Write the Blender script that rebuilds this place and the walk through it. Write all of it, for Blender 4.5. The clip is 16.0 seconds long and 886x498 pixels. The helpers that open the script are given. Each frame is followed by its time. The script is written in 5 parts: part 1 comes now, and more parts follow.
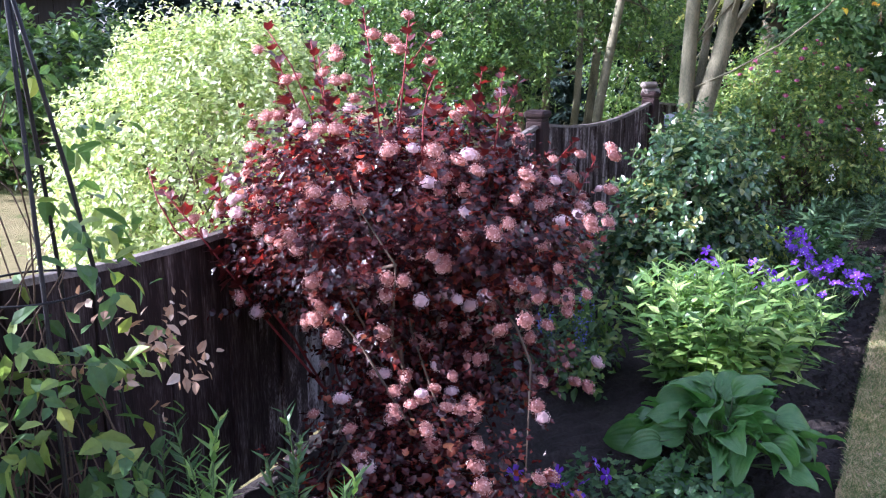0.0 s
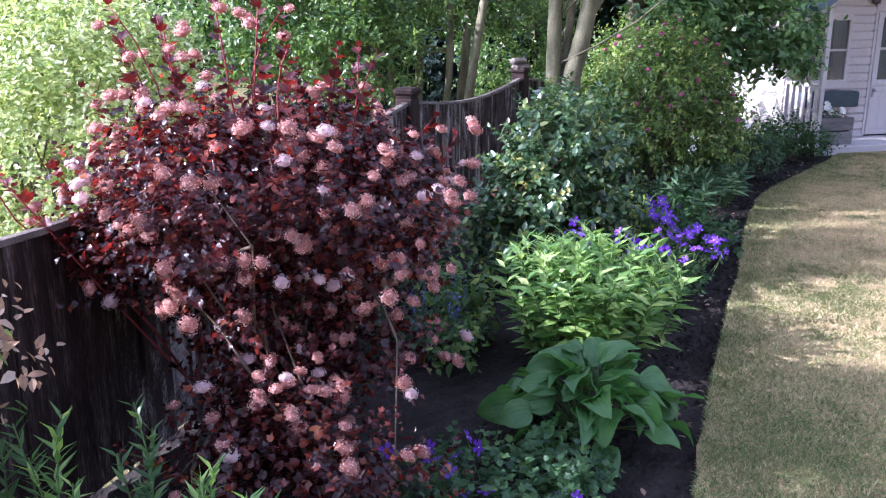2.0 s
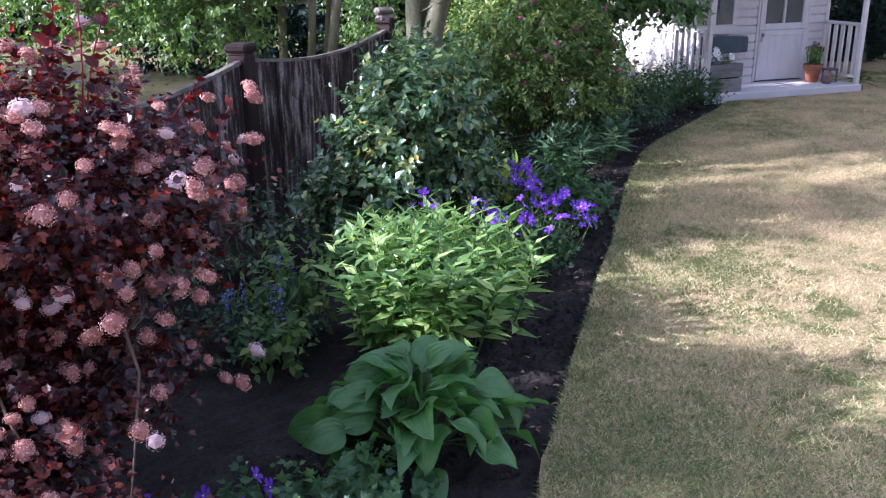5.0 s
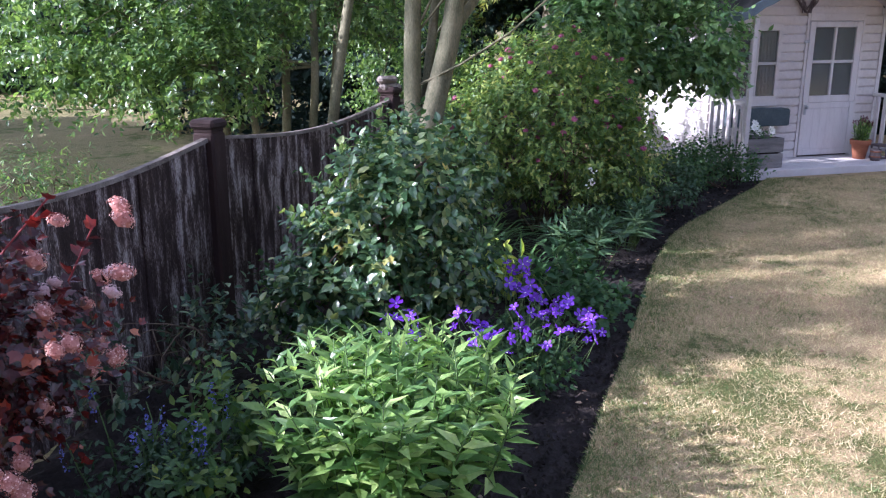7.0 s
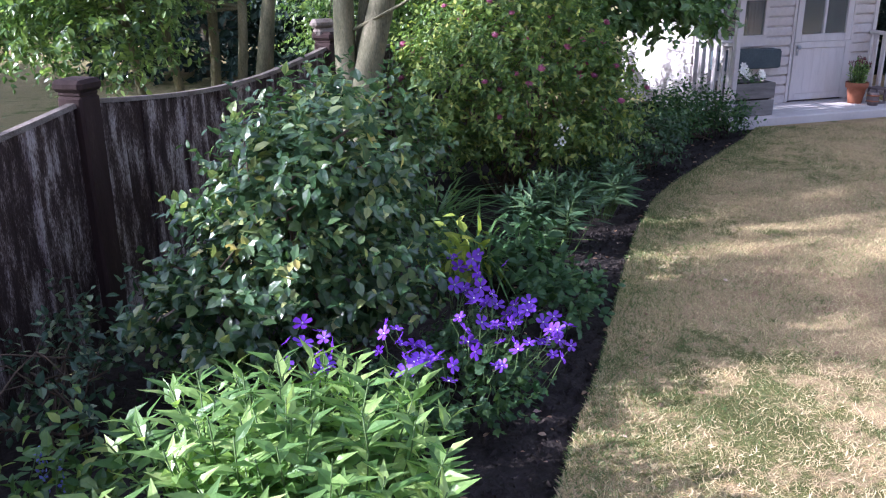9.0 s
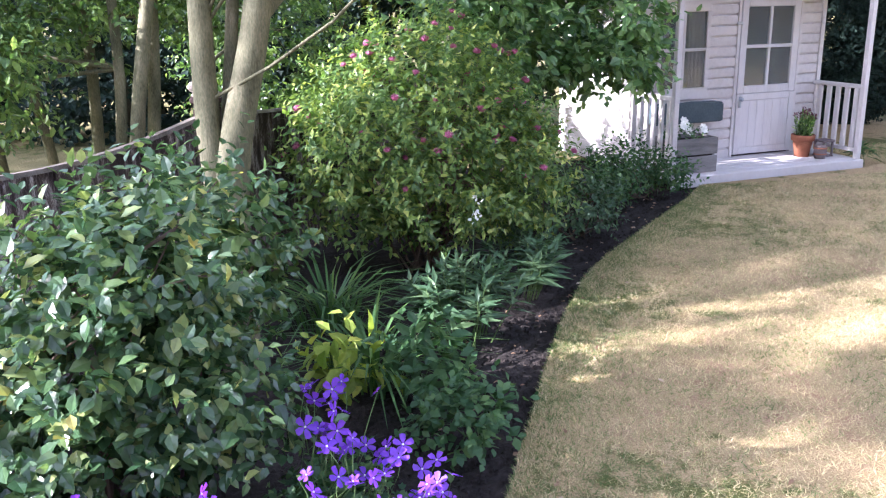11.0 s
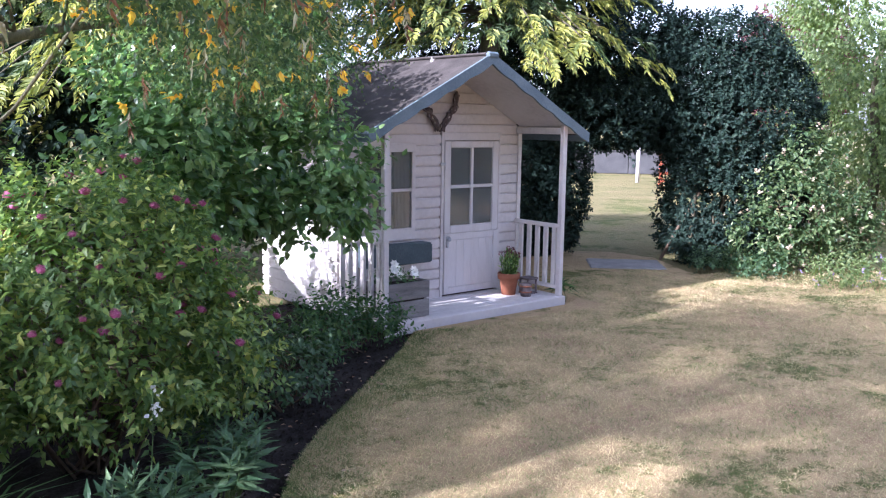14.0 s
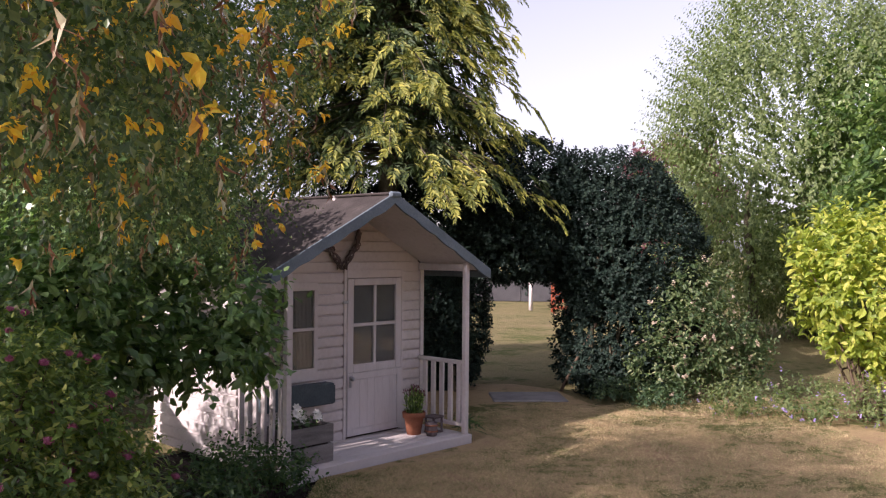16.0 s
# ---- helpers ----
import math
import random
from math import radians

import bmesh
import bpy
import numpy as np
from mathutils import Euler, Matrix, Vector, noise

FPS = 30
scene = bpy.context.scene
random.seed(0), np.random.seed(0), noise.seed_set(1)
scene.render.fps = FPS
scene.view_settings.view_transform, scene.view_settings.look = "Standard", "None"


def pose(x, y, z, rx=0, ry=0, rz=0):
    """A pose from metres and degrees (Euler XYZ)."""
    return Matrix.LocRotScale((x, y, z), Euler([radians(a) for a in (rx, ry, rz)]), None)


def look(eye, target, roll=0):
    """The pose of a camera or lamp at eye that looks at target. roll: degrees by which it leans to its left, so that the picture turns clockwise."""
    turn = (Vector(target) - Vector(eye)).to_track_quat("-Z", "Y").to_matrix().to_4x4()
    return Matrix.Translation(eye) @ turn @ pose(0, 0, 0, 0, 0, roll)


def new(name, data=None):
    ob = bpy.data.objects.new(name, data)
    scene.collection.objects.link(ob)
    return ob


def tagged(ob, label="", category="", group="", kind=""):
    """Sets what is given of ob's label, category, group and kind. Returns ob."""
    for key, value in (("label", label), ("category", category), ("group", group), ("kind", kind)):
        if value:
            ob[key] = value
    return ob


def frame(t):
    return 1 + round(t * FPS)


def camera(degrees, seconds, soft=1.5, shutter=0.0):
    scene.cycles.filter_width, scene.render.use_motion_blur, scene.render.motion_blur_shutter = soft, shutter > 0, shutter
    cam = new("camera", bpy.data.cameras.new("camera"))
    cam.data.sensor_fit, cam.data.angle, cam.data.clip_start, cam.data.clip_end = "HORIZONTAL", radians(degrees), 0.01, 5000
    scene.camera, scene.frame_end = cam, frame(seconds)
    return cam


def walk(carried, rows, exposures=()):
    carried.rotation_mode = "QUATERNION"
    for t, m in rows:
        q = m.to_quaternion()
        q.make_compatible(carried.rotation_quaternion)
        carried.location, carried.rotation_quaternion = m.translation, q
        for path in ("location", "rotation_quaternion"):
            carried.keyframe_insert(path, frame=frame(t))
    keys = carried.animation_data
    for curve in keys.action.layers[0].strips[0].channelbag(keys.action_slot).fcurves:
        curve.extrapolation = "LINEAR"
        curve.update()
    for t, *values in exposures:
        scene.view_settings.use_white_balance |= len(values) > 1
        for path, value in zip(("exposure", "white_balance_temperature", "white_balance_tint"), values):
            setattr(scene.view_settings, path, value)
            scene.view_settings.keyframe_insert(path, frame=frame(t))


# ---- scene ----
cam = camera(54.2, 16.0, soft=1.2)
METRES, EYE, TILT, LEAN, TURN = 4.0, 1.5, 0.0, 0.0, 0.0
ROWS = [
    (0.0, 0.0, 0.0, 0.0, 0.03, -14.3, -0.11),
    (0.5, 0.0016, 0.0014, -0.0006, -0.4, -14.29, 0.01),
    (1.0, 0.0033, 0.0013, -0.0004, -1.33, -13.95, 0.06),
    (1.5, 0.0096, 0.0036, -0.0014, -3.9, -14.54, -0.14),
    (2.0, 0.0178, 0.0057, -0.0044, -7.77, -15.58, 0.12),
    (2.5, 0.0317, 0.0114, -0.0079, -10.93, -17.2, 0.77),
    (3.0, 0.0679, 0.0336, -0.0143, -12.35, -18.39, 0.9),
    (3.5, 0.103, 0.0509, -0.0153, -11.96, -18.9, 0.69),
    (6.0, 0.1607, 0.1869, -0.0096, -14.39, -17.91, 0.91),
    (6.5, 0.198, 0.2265, -0.0022, -11.82, -15.97, 0.07),
    (7.0, 0.2209, 0.256, -0.0003, -10.66, -15.2, -0.06),
    (7.5, 0.2427, 0.3103, -0.0033, -11.26, -15.4, -0.57),
    (8.0, 0.2607, 0.3553, -0.0067, -12.9, -17.63, -0.14),
    (10.5, 0.3753, 0.5511, -0.009, -11.18, -19.59, 1.69),
    (11.0, 0.4079, 0.5788, -0.008, -15.09, -16.03, 0.96),
    (11.5, 0.4418, 0.6047, 0.0056, -20.59, -11.43, 0.43),
    (12.0, 0.4533, 0.6431, 0.012, -27.8, -8.89, 0.07),
    (12.5, 0.4498, 0.6838, 0.0155, -32.19, -7.68, 0.77),
    (13.0, 0.4526, 0.705, 0.0168, -33.36, -7.64, 0.46),
    (13.5, 0.4774, 0.7129, 0.0185, -31.49, -8.52, -1.14),
    (14.0, 0.4855, 0.7325, 0.0218, -34.0, -8.31, -0.87),
    (14.5, 0.4773, 0.7543, 0.0374, -35.98, -2.95, 0.34),
    (15.0, 0.4702, 0.7561, 0.0535, -34.76, 3.48, 0.44),
    (15.5, 0.4708, 0.7602, 0.0543, -35.93, 4.04, -0.23),
    (16.0, 0.4791, 0.763, 0.0431, -41.12, 0.15, -0.46),
]
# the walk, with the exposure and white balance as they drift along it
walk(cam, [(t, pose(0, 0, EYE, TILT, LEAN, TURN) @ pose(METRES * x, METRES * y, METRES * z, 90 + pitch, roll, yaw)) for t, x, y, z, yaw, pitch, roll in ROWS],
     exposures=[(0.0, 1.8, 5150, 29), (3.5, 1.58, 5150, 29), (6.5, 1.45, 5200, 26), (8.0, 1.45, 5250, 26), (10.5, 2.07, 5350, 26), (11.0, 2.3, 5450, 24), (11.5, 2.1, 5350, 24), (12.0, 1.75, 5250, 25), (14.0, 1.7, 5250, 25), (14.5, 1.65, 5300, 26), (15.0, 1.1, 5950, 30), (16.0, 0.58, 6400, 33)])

# ---- light ----
SUN_AZ, SUN_EL = 184.0, 27.0          # degrees, counter-clockwise from +x, and above the horizon
world = bpy.data.worlds.new("sky")
scene.world = world
world.use_nodes = True
wn = world.node_tree.nodes
sky = wn.new("ShaderNodeTexSky")
sky.sky_type = 'NISHITA'
sky.sun_disc = False
sky.sun_elevation = radians(SUN_EL)
sky.sun_rotation = radians(90 - SUN_AZ)
sky.air_density, sky.dust_density, sky.ozone_density = 1.0, 2.0, 1.5
pale = wn.new("ShaderNodeHueSaturation")
pale.inputs["Saturation"].default_value, pale.inputs["Value"].default_value = 0.4, 1.3
world.node_tree.links.new(sky.outputs[0], pale.inputs["Color"])
world.node_tree.links.new(pale.outputs[0], wn["Background"].inputs[0])
wn["Background"].inputs[1].default_value = 0.112
sun = new("sun", bpy.data.lights.new("sun", 'SUN'))
sun.data.energy, sun.data.angle, sun.data.color = 5.0, radians(0.6), (1.0, 0.92, 0.8)
to_sun = Vector((math.cos(radians(SUN_AZ)) * math.cos(radians(SUN_EL)), math.sin(radians(SUN_AZ)) * math.cos(radians(SUN_EL)), math.sin(radians(SUN_EL))))
sun.matrix_world = look(to_sun * 30, (0, 0, 0))

# ---- materials ----
def base_mat(name):
    m = bpy.data.materials.new(name)
    m.use_nodes = True
    return m, m.node_tree.nodes, m.node_tree.links, m.node_tree.nodes["Principled BSDF"]


def ramp(nodes, stops):
    r = nodes.new("ShaderNodeValToRGB")
    while len(r.color_ramp.elements) < len(stops):
        r.color_ramp.elements.new(0.5)
    for e, (p, c) in zip(r.color_ramp.elements, stops):
        e.position, e.color = p, (*c, 1)
    return r


def leaf_mat(name, stops, rough=0.45, trans=0.3, glow=(1.1, 1.15, 0.6), spec=0.5, relief=0.35, patch=3.0, weight=0.5, detail=4.0):
    """Leaf: colour varied leaf by leaf, thin enough to let light through."""
    m, n, l, b = base_mat(name)
    geo = n.new("ShaderNodeNewGeometry")
    tc = n.new("ShaderNodeTexCoord")
    big = n.new("ShaderNodeTexNoise")
    big.inputs["Scale"].default_value, big.inputs["Detail"].default_value, big.inputs["Roughness"].default_value = patch, detail, 0.5 + 0.015 * detail
    l.new(tc.outputs["Object"], big.inputs["Vector"])
    mixv = n.new("ShaderNodeMath")
    mixv.operation = 'MULTIPLY_ADD'
    l.new(big.outputs["Fac"], mixv.inputs[0])
    mixv.inputs[1].default_value = weight
    sub = n.new("ShaderNodeMath")
    sub.operation = 'MULTIPLY_ADD'
    l.new(geo.outputs["Random Per Island"], sub.inputs[0])
    sub.inputs[1].default_value, sub.inputs[2].default_value = 1.15 - weight * .5, 0.05 - weight * .5
    l.new(sub.outputs[0], mixv.inputs[2])
    r = ramp(n, stops)
    l.new(mixv.outputs[0], r.inputs[0])
    fine = n.new("ShaderNodeTexNoise")
    fine.inputs["Scale"].default_value, fine.inputs["Detail"].default_value = 90.0, 3.0
    l.new(tc.outputs["Object"], fine.inputs["Vector"])
    hsv = n.new("ShaderNodeHueSaturation")
    mr = n.new("ShaderNodeMapRange")
    mr.inputs["To Min"].default_value, mr.inputs["To Max"].default_value = 0.75, 1.25
    l.new(fine.outputs["Fac"], mr.inputs["Value"])
    hsv.inputs["Saturation"].default_value = 0.96
    l.new(mr.outputs[0], hsv.inputs["Value"])
    l.new(r.outputs[0], hsv.inputs["Color"])
    l.new(hsv.outputs[0], b.inputs["Base Color"])
    b.inputs["Roughness"].default_value = rough
    b.inputs["Specular IOR Level"].default_value = spec
    bump = n.new("ShaderNodeBump")
    bump.inputs["Strength"].default_value, bump.inputs["Distance"].default_value = relief, 0.004
    l.new(fine.outputs["Fac"], bump.inputs["Height"])
    l.new(bump.outputs[0], b.inputs["Normal"])
    tr = n.new("ShaderNodeBsdfTranslucent")
    tint = n.new("ShaderNodeMix")
    tint.data_type, tint.blend_type = 'RGBA', 'MULTIPLY'
    tint.inputs["Factor"].default_value = 1.0
    l.new(hsv.outputs[0], tint.inputs["A"])
    tint.inputs["B"].default_value = (*[g * 1.5 for g in glow], 1)
    l.new(tint.outputs["Result"], tr.inputs["Color"])
    mix = n.new("ShaderNodeMixShader")
    mix.inputs[0].default_value = trans
    l.new(b.outputs[0], mix.inputs[1])
    l.new(tr.outputs[0], mix.inputs[2])
    l.new(mix.outputs[0], n["Material Output"].inputs[0])
    return m


def rough_mat(name, stops, scale=8.0, rough=0.8, bump=0.4, stretch=(1, 1, 1), dist=0.01, per_piece=0.0, metal=0.0, detail=8.0, spec=0.3, fine=12.0):
    """Worn solid: two scales of noise, relief, and a shade of its own for each piece."""
    m, n, l, b = base_mat(name)
    tc = n.new("ShaderNodeTexCoord")
    mp = n.new("ShaderNodeMapping")
    mp.inputs["Scale"].default_value = stretch
    l.new(tc.outputs["Object"], mp.inputs[0])
    n1 = n.new("ShaderNodeTexNoise")
    n1.inputs["Scale"].default_value, n1.inputs["Detail"].default_value = scale, detail
    n2 = n.new("ShaderNodeTexNoise")
    n2.inputs["Scale"].default_value, n2.inputs["Detail"].default_value = scale * fine, 4.0
    l.new(mp.outputs[0], n1.inputs["Vector"])
    l.new(mp.outputs[0], n2.inputs["Vector"])
    mx = n.new("ShaderNodeMix")
    mx.inputs["Factor"].default_value = 0.4
    l.new(n1.outputs["Fac"], mx.inputs[2])
    l.new(n2.outputs["Fac"], mx.inputs[3])
    info = n.new("ShaderNodeObjectInfo")
    ad = n.new("ShaderNodeMath")
    ad.operation = 'MULTIPLY_ADD'
    l.new(info.outputs["Random"], ad.inputs[0])
    ad.inputs[1].default_value = per_piece
    l.new(mx.outputs[0], ad.inputs[2])
    r = ramp(n, stops)
    l.new(ad.outputs[0], r.inputs[0])
    l.new(r.outputs[0], b.inputs["Base Color"])
    b.inputs["Roughness"].default_value = rough
    b.inputs["Metallic"].default_value = metal
    b.inputs["Specular IOR Level"].default_value = spec
    bp = n.new("ShaderNodeBump")
    bp.inputs["Strength"].default_value, bp.inputs["Distance"].default_value = bump, dist
    l.new(mx.outputs[0], bp.inputs["Height"])
    l.new(bp.outputs[0], b.inputs["Normal"])
    return m


def glass_mat(name):
    m, n, l, b = base_mat(name)
    b.inputs["Base Color"].default_value = (0.02, 0.022, 0.02, 1)
    b.inputs["Roughness"].default_value = 0.06
    b.inputs["Transmission Weight"].default_value = 0.85
    b.inputs["Base Color"].default_value = (0.5, 0.52, 0.5, 1)
    b.inputs["IOR"].default_value = 1.45
    return m


M_FENCE = rough_mat("fence_timber", [(0.4, (0.022, 0.014, 0.013)), (0.52, (0.045, 0.029, 0.027)), (0.58, (0.13, 0.098, 0.093)), (0.67, (0.42, 0.37, 0.36))], 4.0, 0.9, 1.0, (7, 7, 1.3), 0.008, 0.09, detail=12.0)
M_FENCE_DARK = rough_mat("darker_fence_tone", [(0.4, (0.014, 0.009, 0.008)), (0.56, (0.028, 0.017, 0.016)), (0.66, (0.075, 0.055, 0.05)), (0.76, (0.24, 0.2, 0.19))], 3.5, 0.9, 0.9, (6, 6, 0.6), 0.006, 0.1)
M_FENCE_CAP = rough_mat("weathered_cap", [(0.35, (0.07, 0.055, 0.045)), (0.6, (0.2, 0.17, 0.15)), (0.8, (0.34, 0.3, 0.26))], 5.0, 0.9, 0.6, (3, 3, 3), 0.006, 0.1)
M_POST = rough_mat("post_timber", [(0.3, (0.022, 0.013, 0.012)), (0.6, (0.045, 0.027, 0.025)), (0.8, (0.11, 0.075, 0.065))], 3.0, 0.9, 0.7, (7, 7, 0.8), 0.006, 0.08)
M_SOIL = rough_mat("soil", [(0.3, (0.012, 0.01, 0.009)), (0.52, (0.03, 0.024, 0.022)), (0.7, (0.062, 0.05, 0.045)), (0.85, (0.14, 0.115, 0.1))], 7.0, 1.0, 1.0, (1, 1, 1), 0.03, fine=9)
M_BARK = rough_mat("bark_smooth", [(0.32, (0.05, 0.052, 0.03)), (0.5, (0.14, 0.135, 0.08)), (0.62, (0.21, 0.19, 0.12)), (0.78, (0.36, 0.32, 0.24))], 5.0, 0.85, 0.8, (3, 3, 1), 0.008)
M_BARK_DARK = rough_mat("bark_dark", [(0.3, (0.05, 0.045, 0.03)), (0.55, (0.12, 0.105, 0.07)), (0.75, (0.22, 0.2, 0.14))], 4.0, 0.9, 0.7, (3, 3, 1), 0.01)
M_STEM_RED = rough_mat("red_stem", [(0.3, (0.12, 0.02, 0.02)), (0.7, (0.3, 0.045, 0.05))], 20, 0.6, 0.2)
M_STEM_BROWN = rough_mat("brown_stem", [(0.3, (0.07, 0.05, 0.035)), (0.7, (0.17, 0.12, 0.085))], 20, 0.8, 0.3)
M_STEM_GREEN = rough_mat("green_stem", [(0.3, (0.05, 0.1, 0.03)), (0.7, (0.13, 0.2, 0.06))], 20, 0.6, 0.2)
M_PAINT = rough_mat("cream_paint", [(0.25, (0.44, 0.4, 0.39)), (0.5, (0.58, 0.54, 0.53)), (0.8, (0.66, 0.62, 0.61))], 2.5, 0.65, 0.25, (1, 1, 1), 0.004, 0.05)
M_DOOR = rough_mat("door_paint", [(0.25, (0.48, 0.45, 0.45)), (0.5, (0.58, 0.55, 0.55)), (0.8, (0.64, 0.61, 0.61))], 2.5, 0.6, 0.2, (4, 4, 0.6), 0.003)
M_BLUE = rough_mat("slate_blue_paint", [(0.3, (0.08, 0.108, 0.13)), (0.55, (0.135, 0.175, 0.205)), (0.8, (0.2, 0.245, 0.27))], 5.0, 0.7, 0.3, (1, 1, 1), 0.004, 0.05)
M_ROOF = rough_mat("roof_felt", [(0.3, (0.035, 0.03, 0.029)), (0.55, (0.065, 0.056, 0.053)), (0.8, (0.14, 0.125, 0.117))], 6.0, 0.95, 0.8, (1, 1, 1), 0.01, fine=20)
M_CRATE = rough_mat("grey_crate_timber", [(0.3, (0.09, 0.085, 0.085)), (0.55, (0.19, 0.18, 0.175)), (0.8, (0.3, 0.285, 0.28))], 4.0, 0.85, 0.6, (1.2, 8, 8), 0.006, 0.12)
M_TERRA = rough_mat("terracotta", [(0.3, (0.2, 0.075, 0.04)), (0.6, (0.33, 0.13, 0.075)), (0.85, (0.44, 0.26, 0.18))], 9.0, 0.85, 0.3, dist=0.003)
M_BLACK = rough_mat("black_metal", [(0.3, (0.012, 0.012, 0.013)), (0.7, (0.03, 0.03, 0.032))], 25, 0.5, 0.2, metal=0.3)
M_GREY = rough_mat("grey_zinc", [(0.3, (0.1, 0.115, 0.14)), (0.7, (0.2, 0.22, 0.25))], 8, 0.55, 0.2, dist=0.003)
M_WICKER = rough_mat("wicker_twigs", [(0.3, (0.06, 0.045, 0.05)), (0.7, (0.22, 0.18, 0.18))], 30, 0.9, 0.5, per_piece=0.1)
M_SLAB = rough_mat("stone_slab", [(0.3, (0.17, 0.16, 0.16)), (0.6, (0.28, 0.27, 0.265)), (0.8, (0.36, 0.34, 0.33))], 6, 0.9, 0.5)
M_DARK = rough_mat("dark_boarding", [(0.3, (0.02, 0.017, 0.015)), (0.7, (0.05, 0.042, 0.036))], 4, 0.9, 0.4, (6, 6, 0.6))
M_BRASS = rough_mat("worn_latch_metal", [(0.3, (0.3, 0.32, 0.36)), (0.7, (0.5, 0.52, 0.56))], 30, 0.4, 0.2, metal=0.8)
M_ORANGE = rough_mat("orange_plastic", [(0.3, (0.19, 0.05, 0.025)), (0.7, (0.3, 0.08, 0.04))], 10, 0.5, 0.1)
M_SLATE = rough_mat("dark_slate_paint", [(0.3, (0.035, 0.05, 0.06)), (0.55, (0.065, 0.088, 0.1)), (0.8, (0.11, 0.138, 0.15))], 5.0, 0.7, 0.3, (1, 1, 1), 0.004)
M_CURTAIN = rough_mat("pale_curtain", [(0.3, (0.5, 0.4, 0.38)), (0.7, (0.65, 0.55, 0.53))], 6, 0.9, 0.4, (8, 8, 0.5))
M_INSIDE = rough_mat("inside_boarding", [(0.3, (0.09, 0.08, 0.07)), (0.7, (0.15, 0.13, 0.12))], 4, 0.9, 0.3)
M_GLASS = glass_mat("window_glass")

L_NINE = leaf_mat("ninebark_leaf", [(0.0, (0.02, 0.009, 0.011)), (0.5, (0.046, 0.013, 0.016)), (0.78, (0.1, 0.024, 0.022)), (0.92, (0.24, 0.058, 0.033)), (1.0, (0.36, 0.15, 0.07))], 0.2, 0.28, (2.1, 0.55, 0.4), 0.6, 0.8)
L_NINE_TOP = leaf_mat("ninebark_shoot_leaf", [(0.0, (0.035, 0.011, 0.014)), (0.5, (0.075, 0.016, 0.018)), (1.0, (0.17, 0.035, 0.027))], 0.34, 0.26, (1.9, 0.55, 0.4), 0.5)
L_HOSTA = leaf_mat("hosta_leaf", [(0.0, (0.036, 0.125, 0.034)), (0.5, (0.075, 0.205, 0.05)), (1.0, (0.2, 0.37, 0.11))], 0.24, 0.32, spec=0.65)
L_PHLOX = leaf_mat("phlox_leaf", [(0.0, (0.06, 0.14, 0.036)), (0.4, (0.13, 0.25, 0.06)), (0.75, (0.26, 0.4, 0.105)), (1.0, (0.46, 0.57, 0.2))], 0.36, 0.36)
L_GERAN = leaf_mat("geranium_leaf", [(0.0, (0.024, 0.075, 0.028)), (0.6, (0.055, 0.13, 0.042)), (1.0, (0.11, 0.2, 0.055))], 0.55, 0.28)
L_LAUREL = leaf_mat("glossy_leaf", [(0.0, (0.03, 0.075, 0.034)), (0.5, (0.07, 0.14, 0.056)), (0.8, (0.14, 0.22, 0.08)), (0.95, (0.36, 0.4, 0.14)), (1.0, (0.55, 0.46, 0.1))], 0.24, 0.25, spec=0.8)
L_EUON = leaf_mat("variegated_leaf", [(0.0, (0.03, 0.07, 0.045)), (0.6, (0.07, 0.13, 0.07)), (0.85, (0.2, 0.26, 0.13)), (1.0, (0.5, 0.52, 0.34))], 0.35, 0.2)
L_SPIREA = leaf_mat("spirea_leaf", [(0.0, (0.045, 0.1, 0.024)), (0.45, (0.11, 0.195, 0.045)), (0.78, (0.21, 0.3, 0.062)), (1.0, (0.44, 0.46, 0.12))], 0.42, 0.32)
L_SPIREA_D = leaf_mat("spirea_pink", [(0.0, (0.26, 0.06, 0.14)), (0.6, (0.42, 0.12, 0.25)), (1.0, (0.56, 0.27, 0.38))], 0.7, 0.3, (1.2, 0.8, 0.9))
L_CLIMB = leaf_mat("climber_leaf", [(0.0, (0.05, 0.115, 0.042)), (0.5, (0.11, 0.215, 0.075)), (1.0, (0.25, 0.37, 0.14))], 0.3, 0.38, spec=0.6)
L_LABURN = leaf_mat("laburnum_leaf", [(0.0, (0.026, 0.06, 0.025)), (0.5, (0.065, 0.12, 0.045)), (0.85, (0.15, 0.2, 0.07)), (1.0, (0.4, 0.38, 0.1))], 0.38, 0.42, spec=0.5)
L_YELLOW = leaf_mat("yellowed_leaf", [(0.0, (0.6, 0.32, 0.02)), (0.4, (0.8, 0.54, 0.03)), (1.0, (0.88, 0.7, 0.08))], 0.45, 0.45, (1.2, 1.0, 0.4))
L_POD = leaf_mat("seed_pod", [(0.0, (0.13, 0.05, 0.027)), (0.4, (0.25, 0.11, 0.055)), (0.65, (0.27, 0.23, 0.12)), (1.0, (0.5, 0.5, 0.38))], 0.6, 0.2)
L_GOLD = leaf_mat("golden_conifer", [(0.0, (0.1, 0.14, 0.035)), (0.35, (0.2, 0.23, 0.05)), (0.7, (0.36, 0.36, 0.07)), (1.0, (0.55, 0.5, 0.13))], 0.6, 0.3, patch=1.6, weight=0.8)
# greener inner growth, with the shade inside the crown put into its colour
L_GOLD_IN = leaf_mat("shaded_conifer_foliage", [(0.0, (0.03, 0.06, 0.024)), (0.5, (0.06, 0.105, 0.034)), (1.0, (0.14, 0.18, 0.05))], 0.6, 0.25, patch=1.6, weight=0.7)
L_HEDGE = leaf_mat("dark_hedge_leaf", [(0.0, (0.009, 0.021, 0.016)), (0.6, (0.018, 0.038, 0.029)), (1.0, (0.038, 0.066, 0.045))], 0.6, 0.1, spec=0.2)
